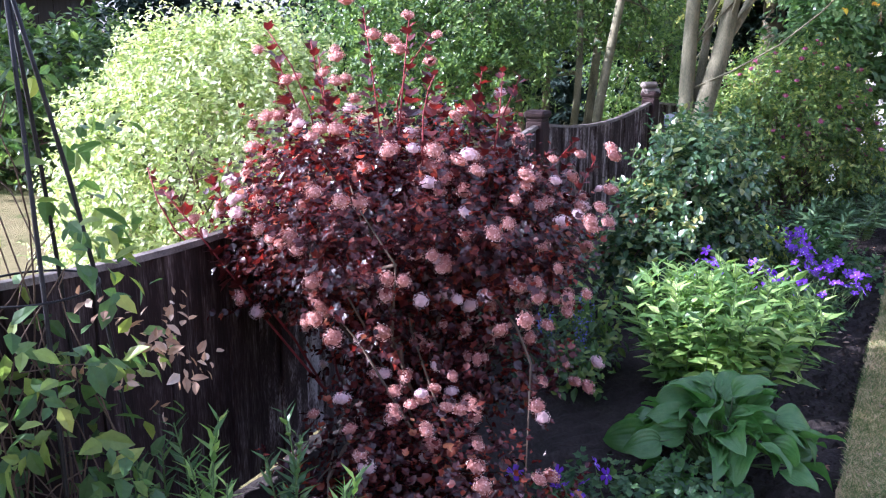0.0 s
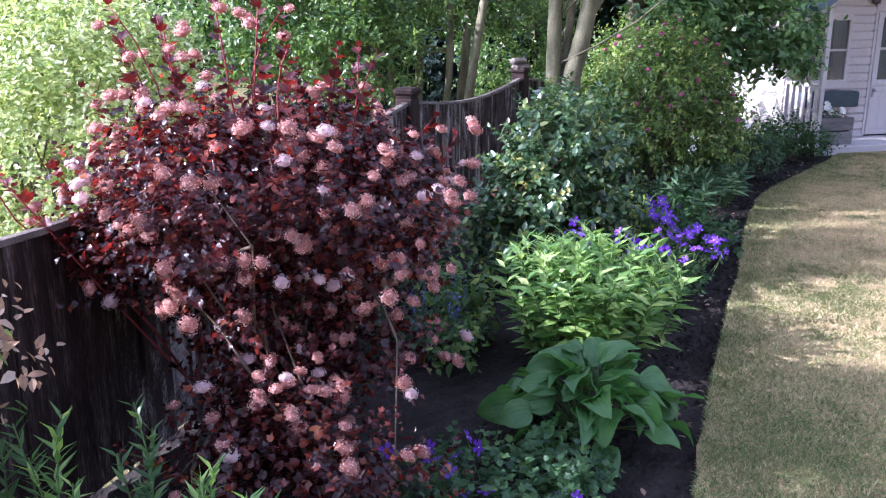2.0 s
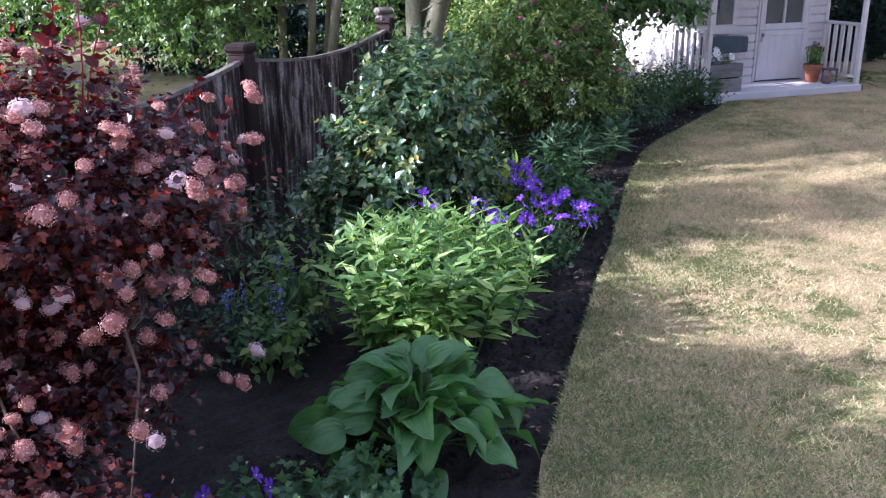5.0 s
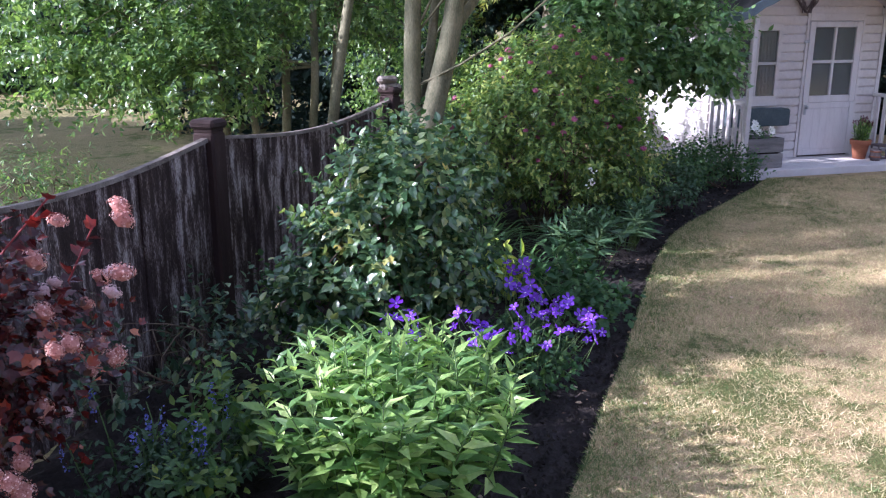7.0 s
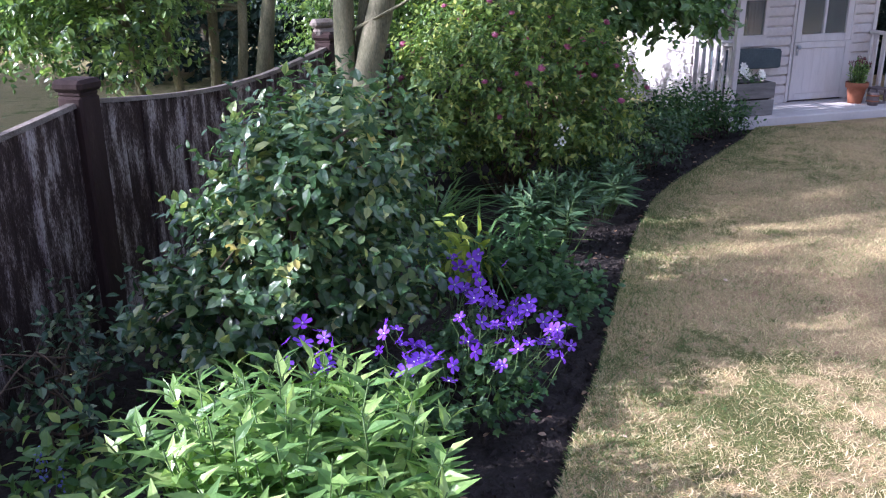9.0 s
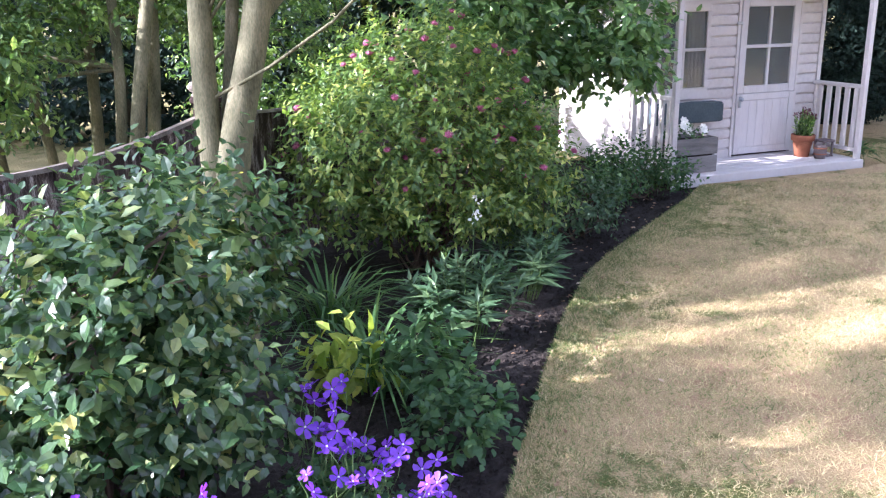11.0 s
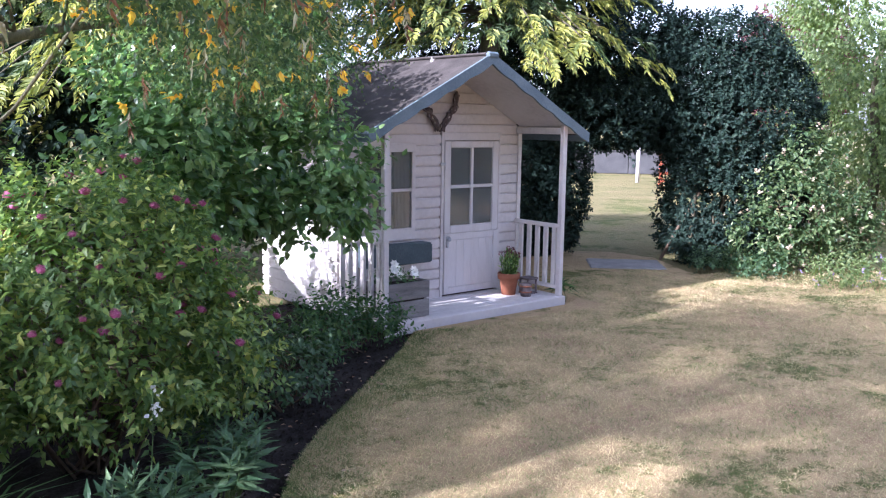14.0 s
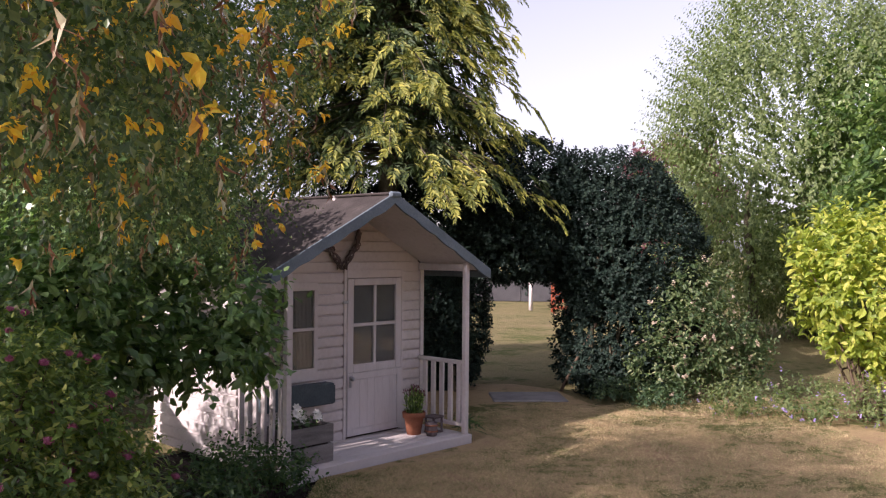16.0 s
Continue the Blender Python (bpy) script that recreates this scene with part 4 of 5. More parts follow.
def build_hosta():
    rng = np.random.default_rng(31)
    e = thing("hosta", (.98, 2.8, -.03), "hosta with broad ribbed green leaves in bare soil", "plant")
    meshes = []
    for k in range(5):
        nu, nv = 12, 21
        droop = rng.uniform(.5, 1.25)
        cup = rng.uniform(.25, .6)
        V = []
        for i in range(nu):
            u = i / (nu - 1)
            w = .3 * (math.sin(math.pi * min(1, u ** .72 * .97 + .03)) ** .8) + .002
            th = droop * u * 1.25
            yy, zz = math.sin(th) / max(droop * 1.25, .01), (math.cos(th) - 1) / max(droop * 1.25, .01)
            for j in range(nv):
                s = (j / (nv - 1)) * 2 - 1
                rib = .02 * math.cos(s * 22) * (1 - u * .7)
                wav = .07 * math.sin(u * 9 + k * 1.7 + (1.3 if s > 0 else 0)) * abs(s) ** 2
                V.append((s * w, yy + .0, zz + cup * w * abs(s) ** 1.6 + rib + wav - .1 * (1 - abs(s)) * w))
        F = []
        for i in range(nu - 1):
            for j in range(nv - 1):
                a = i * nv + j
                F += [(a, a + 1, a + nv + 1), (a, a + nv + 1, a + nv)]
        me = raw("leaf", np.array(V), F, True)
        me.materials.append(L_HOSTA)
        meshes.append(me)
    ps = []
    for k in range(84):
        t = k / 84
        az = k * 2.4 + rng.normal(0, .2)
        el = 1.25 - 1.2 * t ** .7 + rng.normal(0, .2)
        r = .04 + .24 * t
        L = rng.uniform(.12, .185)
        z = .27 - .16 * t + rng.normal(0, .025)
        p = Vector((math.cos(az) * r, math.sin(az) * r, z))
        ob = link("leaf", meshes[k % 5], None, e)
        ob.matrix_local = Matrix.Translation(p) @ Euler((el * .8, rng.normal(0, .65), az - math.pi / 2 + rng.normal(0, .35))).to_matrix().to_4x4() @ Matrix.Diagonal((L * rng.uniform(.95, 1.25), L, L, 1))
        ps.append(bend(rng, (math.cos(az) * .03, math.sin(az) * .03, 0), p, .0035, .0025, 5, .03, .08))
    tagged(tubes("leaf_stalk", ps, M_STEM_GREEN, e, 4), kind="stuff")


build_hosta()


def upright(name, label, category, at, stems, spread, height, per, leaf, mat, seed, tpl=LANCE, lean=.25, whorl=True, start=.25, up_leaf=.55, droop=0.0, group=""):
    """A clump of upright leafy stems."""
    rng = np.random.default_rng(seed)
    e = thing(name, at, label, category, group)
    ps, PP, YY, NN, SS = [], [], [], [], []
    for k in range(stems):
        a, r = rng.uniform(0, 6.28), math.sqrt(rng.uniform(0, 1))
        foot = np.array([math.cos(a) * r * spread[0] * .7, math.sin(a) * r * spread[1] * .7, -.02])
        h = height * (1 - .25 * r * r) * rng.uniform(.85, 1.1)
        tip = np.array([math.cos(a) * r * spread[0] * (1 + lean), math.sin(a) * r * spread[1] * (1 + lean), h])
        path = bend(rng, foot, tip, .004, .0018, 6, .03)
        ps.append(path)
        for j in range(per):
            u = start + (1 - start) * (j + .5) / per
            q = u * 5
            i0 = min(int(q), 4)
            p = path[i0][0] * (1 - q + i0) + path[i0 + 1][0] * (q - i0)
            way = unit(path[i0 + 1][0] - path[i0][0])
            az = j * 1.571 + (0 if whorl else j * .83) + rng.normal(0, .3)
            side = np.array([math.cos(az), math.sin(az), 0])
            up = up_leaf * (.3 + 1.3 * u ** 3)
            for sgn in (1, -1):
                PP.append(p)
                YY.append(side * sgn + way * up + rng.normal(0, .15, 3) - np.array([0, 0, droop]))
                NN.append(way + rng.normal(0, .2, 3))
                SS.append(leaf * rng.uniform(.75, 1.15) * (1 - .35 * u ** 4))
    leaf_cloud("foliage", tpl, np.array(PP), np.array(YY), np.array(NN), np.array(SS), mat, e)
    tagged(tubes("stem", ps, M_STEM_GREEN, e, 4), kind="stuff")
    return e, ps, rng


upright("phlox_clump", "dense bright green leafy phlox clump not yet in flower", "plant", (1.2, 3.55, 0), 100, (.36, .36), .52, 11, .11, L_PHLOX, 41, tpl=(LANCE[0] * np.array([1.45, 1, 1.3]), LANCE[1]), lean=.18)

geranium((.5, 2.3, 0), "low hardy geranium with a few violet flowers at the bed's front", [(0, 0, .06, .34, .3, .1), (.25, .1, .05, .25, .22, .09), (-.2, -.1, .05, .22, .2, .09)], 300, 14, 51, [(-.22, .06, .17, .04), (-.14, .02, .17, .04), (-.45, -.05, .16, .04), (0, -.1, .15, .05), (.28, -.1, .12, .06), (0, .18, .16, .03)])
geranium((1.75, 4.25, 0), "violet-blue hardy geranium in full flower spilling over soil", [(0, 0, .08, .3, .26, .13), (-.3, -.12, .08, .25, .2, .12), (.15, .2, .1, .22, .25, .15)], 330, 95, 52,
         [(-.44, -.22, .37, .05), (-.2, -.2, .33, .06), (-.12, -.2, .31, .06), (.1, .05, .36, .06), (.16, -.05, .3, .07), (.15, .2, .43, .06), (.32, .0, .24, .06), (.25, .1, .3, .06)])

e, C, D, rng = shrub("viburnum_shrub", "glossy dark evergreen shrub with pale leaf margins and red new shoots", "shrub", (1.3, 4.6, 0),
                     [(0, 0, .64, .33, .34, .32), (-.06, .0, .42, .35, .34, .32), (.08, 0, .78, .28, .3, .26), (.24, 0, .48, .26, .28, .28), (-.3, -.12, .34, .22, .24, .22), (.25, .45, .72, .3, .3, .32)], 1000, 9, .06, (OVATE[0] * np.array([1.25, 1, 1]), OVATE[1]), L_LAUREL, 61, 10, .01, twig_len=.15, inner=.5, rough=.2)
shrub("euonymus_shrub", "low euonymus with cream-edged leaves against the fence", "shrub", (.5, 4.35, 0), [(0, 0, .2, .2, .2, .18), (.15, .25, .24, .2, .2, .2), (-.25, -.4, .28, .14, .16, .16)], 110, 7, .05, OVATE, L_EUON, 62, 7, .006, twig_len=.13, inner=.4)
shrub("heuchera_plant", "lime-yellow lobed leaf clump low in the border", "plant", (.68, 3.78, 0), [(0, 0, .2, .2, .2, .16), (-.1, -.34, .1, .14, .14, .1)], 110, 5, .06, OVATE, L_CLEM, 63, 5, .004, M_STEM_GREEN, .1, .5, .1, .3)
sp, C, D, rng = shrub("spirea_shrub", "rounded spirea bush with gold-green leaves and dull pink flowers", "shrub", (2.75, 7.0, 0),
                      [(0, 0, .82, .66, .62, .52), (-.35, -.1, .65, .42, .45, .45), (.35, .05, .65, .45, .45, .42), (.05, .1, 1.02, .5, .5, .36), (.05, -.28, .55, .5, .38, .36), (.5, -.2, .5, .33, .33, .3)], 2200, 9, .062, (LANCE[0] * np.array([2.0, 1, 1.4]), LANCE[1]), L_SPIREA, 71, 24, .008, twig_len=.17, inner=.6, rough=.14)
idx = [i for i in rng.permutation(len(C)) if C[i][2] > .55 and D[i][2] > -.2][:95]
flower_heads(sp, rng, C[idx] + D[idx] * .06, unit(D[idx] * .6 + np.array([0, 0, .9])), .023, (L_SPIREA_D, L_SPIREA_D), "")


def strap_clump(name, label, category, at, n, length, mat, seed, spread=.1, erect=1.0, width=1.0):
    rng = np.random.default_rng(seed)
    e = thing(name, at, label, category)
    a = rng.uniform(0, 6.28, n)
    out = np.stack([np.cos(a), np.sin(a), np.zeros(n)], 1)
    P = out * spread * rng.uniform(0, 1, (n, 1)) + np.array([0, 0, -.02])
    Y = out * rng.uniform(.25, 1.0, (n, 1)) + np.array([0, 0, erect])
    tv, tf = BLADE
    leaf_cloud("foliage", (tv * np.array([width, 1, 3.4]), tf), P, Y, np.array([[0, 0, 1.0]]) - out * 1.2, length * rng.uniform(.6, 1.1, n), mat, e)
    return e


strap_clump("crocosmia_clump", "clump of arching green strap leaves", "plant", (2.17, 5.5, 0), 90, .38, L_BLADE, 81, .16, .9, .55)
strap_clump("crocosmia_clump", "tall green strap leaves under the tree", "plant", (2.1, 6.2, 0), 110, .42, L_BLADE, 82, .2, 1.1, .5)
upright("hellebore_plant", "hellebore with dark fingered grey-green leaves", "plant", (2.66, 5.82, 0), 26, (.17, .17), .36, 8, .14, L_GREYG, 83, lean=.5, whorl=False, start=.5, up_leaf=.5, droop=.1)
upright("hellebore_plant", "dark fingered leaf clump beside the spirea", "plant", (3.12, 6.35, 0), 24, (.18, .18), .32, 8, .13, L_GREYG, 84, lean=.5, whorl=False, start=.45, up_leaf=.5, droop=.1)
shrub("geum_plant", "small leafy green perennial at the bed's edge", "plant", (2.36, 4.88, 0), [(0, 0, .1, .2, .2, .13)], 110, 5, .05, FAN, L_GERAN, 85, 4, .003, M_STEM_GREEN, .08, .6, .1, .3)
shrub("hosta_fading", "small hosta with yellowing leaves", "plant", (2.06, 5.42, 0), [(0, 0, .14, .17, .17, .14)], 30, 3, .11, OVATE, L_LIME, 86, 4, .004, M_STEM_GREEN, .1, .4, .4, .3)
shrub("bergenia_plant", "low broad-leaved green plant", "plant", (2.36, 5.33, 0), [(0, 0, .14, .18, .18, .14)], 45, 4, .09, OVATE, L_GERAN, 87, 4, .004, M_STEM_GREEN, .1, .5, .1, .3)
shrub("rose_shrub", "low dark-leaved shrub rose beside the playhouse porch", "shrub", (4.75, 8.3, 0), [(0, 0, .2, .28, .26, .2), (.3, -.02, .15, .2, .18, .14), (-.4, -.25, .2, .3, .28, .22)], 420, 7, .052, OVATE, L_GERAN, 88, 9, .005, twig_len=.14, inner=.4)
shrub("low_shrub", "small dark green shrub at the border's end", "shrub", (3.85, 7.35, 0), [(0, 0, .2, .32, .3, .22), (-.2, .3, .25, .3, .3, .26)], 330, 7, .05, OVATE, L_GREYG, 89, 8, .005, twig_len=.14, inner=.4)


def build_campanula():
    rng = np.random.default_rng(91)
    e = thing("white_campanula", (2.83, 6.3, 0), "single white bellflower stem above dark leaves", "flower")
    tubes("stem", [bend(rng, (0, 0, -.02), (.02, .0, .52), .004, .002, 7, .02)], M_STEM_GREEN, e, 5)
    n = 22
    P = np.stack([rng.normal(.02, .018, n), rng.normal(0, .018, n), rng.choice([.42, .46, .52], n) + rng.normal(0, .012, n)], 1)
    leaf_cloud("blossom", FAN, P, rng.normal(size=(n, 3)), rng.normal(size=(n, 3)), rng.uniform(.018, .03, n), P_WHITE, e, "white bell blossoms")


build_campanula()


def salvia(at, seed):
    rng = np.random.default_rng(seed)
    e = thing("salvia_plant", at, "small blue salvia spikes over dark leaves", "flower")
    ps, B, W = [], [], []
    for k in range(3):
        t = np.array([rng.normal(0, .07), rng.normal(0, .09), rng.uniform(.26, .36)])
        ps.append(bend(rng, (t[0] * .4, t[1] * .4, -.02), t, .003, .0015, 5, .04))
        for j in range(26):
            B.append(t - np.array([0, 0, .13 * rng.uniform()]) + rng.normal(0, .006, 3))
            W.append(rng.normal(size=3))
    tagged(tubes("stem", ps, M_STEM_GREEN, e, 4), kind="stuff")
    leaf_cloud("flower_spike", SMALL, np.array(B), np.array(W), np.array(W)[::-1], rng.uniform(.01, .018, len(B)), P_BLUE, e)
    C, D = shell(rng, [(0, 0, .08, .16, .16, .09)], 60, .3)
    P, Y, N, S = sprays(rng, C, D + np.array([0, 0, .6]), np.full(len(C), .08), 5, .04, .1)
    leaf_cloud("foliage", OVATE, P, Y, N, S, L_GREYG, e)


salvia((.37, 3.63, 0), 92)
salvia((.5, 3.6, 0), 93)
salvia((.6, 3.65, 0), 94)


# ---- left end: climber on its support, aster shoots ----
def build_obelisk():
    rng = np.random.default_rng(95)
    base = np.array([-.91, 1.78, 0])
    e = thing("plant_obelisk", base, "black metal rod obelisk carrying a climber", "plant support")
    top = np.array([.02, .05, 1.62])
    for k in range(5):
        a = k * 2 * math.pi / 5 + .3
        foot = np.array([math.cos(a) * .2, math.sin(a) * .2, -.1])
        tubes("rod", [[(foot * (1 - u) + top * u + np.array([math.cos(a), math.sin(a), 0]) * .06 * math.sin(u * math.pi), .005) for u in np.linspace(0, 1, 9)]], M_BLACK, e, 6)
    for z, r in ((.45, .19), (.95, .14)):
        tubes("ring", [[(np.array([.012 + math.cos(a) * r, .03 + math.sin(a) * r, z]), .003) for a in np.linspace(0, 6.283, 25)]], M_BLACK, e, 5)
    c = thing("clematis", base, "clematis with yellow-green leaves and some dried foliage", "climber")
    C, D = shell(rng, [(0, 0, .8, .2, .2, .75), (.06, -.06, .5, .18, .18, .35), (-.2, -.1, .7, .25, .22, .6)], 200, .5)
    P, Y, N, S = sprays(rng, C, D + rng.normal(0, .5, C.shape), np.full(len(C), .14), 5, .072, .45, 1.0)
    leaf_cloud("foliage", OVATE, P, Y, N, S, L_CLEM, c)
    C2, D2 = shell(rng, [(.24, .02, .78, .12, .1, .12)], 22, .3)
    P, Y, N, S = sprays(rng, C2, D2, np.full(len(C2), .08), 4, .04, .6, 1.0)
    leaf_cloud("dried_foliage", OVATE, P, Y, N, S, L_DRY, c, "shrivelled tan leaves")
    tubes("vine", [bend(rng, (rng.normal(0, .06), rng.normal(0, .06), -.02), C[i], .003, .0015, 8, .12) for i in range(0, 60)], M_STEM_BROWN, c, 4)


build_obelisk()
for k, (x, y, h) in enumerate([(-.48, 1.68, .74), (-.36, 1.77, .66), (-.22, 1.64, .62), (-.62, 1.75, .68), (-.13, 1.6, .58), (-.72, 1.6, .6)]):
    upright("aster_shoot", "upright aster stems with narrow dark green leaves", "plant", (x, y, 0), 4, (.05, .05), h, 26, .075, L_PHLOX if k % 2 == 0 else L_BLADE, 100 + k, lean=.6, whorl=False, start=.1, up_leaf=.9, group="aster shoots by the fence")


# ---- laburnum over the playhouse ----
def tree(name, label, at, trunks, blobs, twigs, per, leaf, tpl, mat, seed, bark, twig_len=.25, droop=.35, upward=.2, inner=.5, branches=30, br=.02, category="tree", rough=.2, group=""):
    rng = np.random.default_rng(seed)
    e = thing(name, at, label, category, group)
    for t in trunks:
        tubes("trunk", [t], bark, e, 10)
    C, D = shell(rng, blobs, twigs, inner, rough, .5)
    W = D + np.array([0, 0, upward]) + rng.normal(0, .4, C.shape)
    P, Y, N, S = sprays(rng, C, W, twig_len * rng.uniform(.6, 1.3, len(C)), per, leaf, droop)
    leaf_cloud("crown", tpl, P, Y, N, S, mat, e)
    ps = []
    for k in range(branches):
        t = trunks[k % len(trunks)]
        s = t[rng.integers(len(t) // 2, len(t))]
        ps.append(bend(rng, s[0], C[rng.integers(len(C))], min(br, s[1] * .7), br * .2, 8, .08, .08))
    if ps:
        tubes("branch", ps, bark, e, 5)
    return e, C, D, rng


def stem(pts, r0, r1):
    """A smooth trunk through some points."""
    P = np.array(pts, float)
    s = np.linspace(0, len(P) - 1, 6 * (len(P) - 1) + 1)
    out = []
    for u in s:
        i = min(int(u), len(P) - 2)
        f = u - i
        p0, p1, p2, p3 = P[max(i - 1, 0)], P[i], P[i + 1], P[min(i + 2, len(P) - 1)]
        q = .5 * (2 * p1 + (p2 - p0) * f + (2 * p0 - 5 * p1 + 4 * p2 - p3) * f * f + (3 * p1 - p0 - 3 * p2 + p3) * f ** 3)
        k = u / (len(P) - 1)
        out.append((q, r0 * (1 - k) + r1 * k))
    return out


lab, C, D, rng = tree("laburnum_tree", "laburnum with two pale trunks, drying pods and yellowing leaves", (1.65, 5.8, 0),
    [stem([(0, 0, -.05), (.0, .02, .5), (-.03, .05, 1.1), (.0, .1, 2.0), (.1, .3, 3.2)], .065, .035),
     stem([(.03, -.02, -.05), (.03, -.01, .6), (.07, 0, .95), (.17, .02, 1.35), (.24, .05, 1.75), (.42, .1, 2.6), (.55, .3, 3.4)], .08, .035),
     stem([(.0, .06, .7), (.07, .1, 1.2), (.13, .14, 1.8), (.2, .3, 3.0)], .032, .02),
     stem([(.18, .02, 1.4), (.4, .3, 1.62), (.62, .75, 1.8), (1.0, 1.2, 1.95), (1.5, 1.6, 2.05), (2.0, 1.8, 2.1)], .035, .012)],
    [(.6, -1.15, 2.3, .48, .5, .42), (1.05, -.5, 2.25, .5, .55, .45), (1.45, .3, 2.2, .5, .6, .45), (1.9, 1.05, 2.15, .58, .6, .5), (.3, -.3, 2.75, .8, .7, .4), (.9, .4, 2.9, 1.0, .9, .5), (1.8, 1.2, 2.8, 1.0, .9, .5)], 8200, 13, .026, SMALL, L_LABURN, 111, M_BARK, .24, .5, .1, .3, 40, .008)
sel = rng.permutation(np.flatnonzero((C[:, 1] < .2) & (D[:, 1] < .1)))[:640]
P, Y, N, S = sprays(rng, C[sel] + D[sel] * .16, np.array([[0, 0, -1.0]]).repeat(len(sel), 0), np.full(len(sel), .07), 6, .046, .8, .5)
leaf_cloud("seed_pod", (LANCE[0] * np.array([1.0, 1, 3.2]), LANCE[1]), P, Y, N, S, L_POD, lab, "hanging brown and green seed pods")
sel = rng.permutation(np.flatnonzero((C[:, 1] < .3) & (D[:, 1] < .1)))[:600]
P, Y, N, S = sprays(rng, C[sel] + D[sel] * .17, rng.normal(size=(len(sel), 3)), np.full(len(sel), .04), 6, .036, .6, .7)
leaf_cloud("yellow_foliage", OVATE, P, Y, N, S, L_YELLOW, lab, "clear yellow dying leaves")

shrub("climbing_shrub", "tall arching shrub with glossy heart-shaped leaves against the playhouse", "shrub", (3.55, 8.3, -.03), [(.9, .55, 2.1, .5, .5, .45), (1.0, 1.2, 2.25, .5, .5, .5), (.45, .8, 2.0, .6, .6, .5), (.3, -.2, 1.42, .55, .45, .38), (.85, -.25, 1.4, .38, .4, .36), (-.15, -.35, 1.4, .5, .45, .42), (.5, -.1, 1.8, .5, .5, .35), (1.05, -.2, 1.2, .2, .28, .18), (.1, -.1, 1.85, .6, .5, .3), (.92, -.4, 1.02, .24, .25, .2), (.6, -.45, 1.08, .3, .25, .2), (.2, -.5, 1.08, .3, .25, .2)], 1750, 7, .095, (OVATE[0] * np.array([1.2, 1, 1]), OVATE[1]), L_CLIMB, 119, 1, .008, twig_len=.22, inner=.5, droop=.45)

# ---- beyond the fence ----
shrub("pale_mound_shrub", "big rounded shrub with pale yellow-green leaves in full sun", "shrub", (-1.15, 4.35, -.07), [(0, 0, .8, .75, .7, .8), (.1, .1, 1.2, .55, .5, .45), (-.2, 0, .45, .65, .6, .45)], 4600, 9, .046, OVATE, L_BRIGHT, 121, 10, .012, twig_len=.16, inner=.78, rough=.08)
shrub("laurel_shrub", "dark green broad evergreen shrub on the neighbouring lawn", "shrub", (-3.7, 8.8, -.07), [(0, 0, .8, 1.1, .9, .85), (-1, .3, .7, .9, .8, .7)], 1200, 8, .14, OVATE, L_HAZEL, 122, 10, .015, twig_len=.22, inner=.7)
shrub("garden_shrub", "rounded green shrub behind the fence", "shrub", (-.75, 7.2, -.07), [(0, 0, .35, .5, .45, .38)], 330, 7, .06, LANCE, L_HAZEL, 123, 8, .01, twig_len=.16, inner=.5)
tree("holly_tree", "many-stemmed small woodland tree with glossy green leaves", (.9, 7.7, -.07),
     [stem([(.26, -.65, 0), (.37, -.6, 1.0), (.58, -.5, 2.2), (.7, -.4, 3.4)], .045, .025), stem([(.12, -.2, 0), (.26, -.15, 1.2), (.2, 0, 3)], .04, .02), stem([(-.1, .1, 0), (-.26, .1, 1.2), (-.5, 0, 3)], .035, .018),
      stem([(.3, .1, 0), (.45, .1, 1.4), (.5, .2, 3.2)], .05, .02), stem([(-.35, -.2, 0), (-.45, -.25, 1.2), (-.8, -.3, 2.8)], .035, .015), stem([(.0, .35, 0), (.05, .4, 1.4), (-.1, .4, 3.2)], .045, .02)],
     [(-1.0, -.3, 1.55, .8, .55, .55), (-.3, .1, 1.75, .8, .6, .5), (.6, .5, 1.95, .75, .6, .55), (-1.6, .4, 1.5, .7, .6, .6), (-.55, -.6, 1.2, .5, .35, .3), (1.2, 1.4, 1.2, .6, .5, .8)], 4000, 9, .062, OVATE, L_HAZEL, 124, M_BARK, .22, .15, .2, .4, 40, .013)


def belt(name, label, at, blobs, n, per, leaf, mat, seed, twig=.5, category="trees", tpl=SMALL, droop=.3):
    rng = np.random.default_rng(seed)
    e = thing(name, at, label, category)
    C, D = shell(rng, blobs, n, .75, .16, 0)
    P, Y, N, S = sprays(rng, C, D + np.array([0, 0, .3]), np.full(len(C), twig), per, leaf, droop)
    leaf_cloud("crown", tpl, P, Y, N, S, mat, e)
    for b in blobs:
        tubes("trunk", [bend(rng, (b[0], b[1], -.1), (b[0], b[1], b[2]), .12, .05, 6, .03)], M_BARK_DARK, e, 6)
    return e


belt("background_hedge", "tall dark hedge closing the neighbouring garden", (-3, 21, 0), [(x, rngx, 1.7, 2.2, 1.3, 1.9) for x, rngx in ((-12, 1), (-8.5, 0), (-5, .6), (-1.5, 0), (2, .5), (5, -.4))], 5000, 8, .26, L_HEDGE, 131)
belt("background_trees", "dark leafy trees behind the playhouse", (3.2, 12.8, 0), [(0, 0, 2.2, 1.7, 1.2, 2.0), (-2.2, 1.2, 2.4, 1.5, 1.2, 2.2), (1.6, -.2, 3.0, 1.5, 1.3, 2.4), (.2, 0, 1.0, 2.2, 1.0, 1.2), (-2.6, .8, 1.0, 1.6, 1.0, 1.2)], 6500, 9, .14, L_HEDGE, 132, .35)

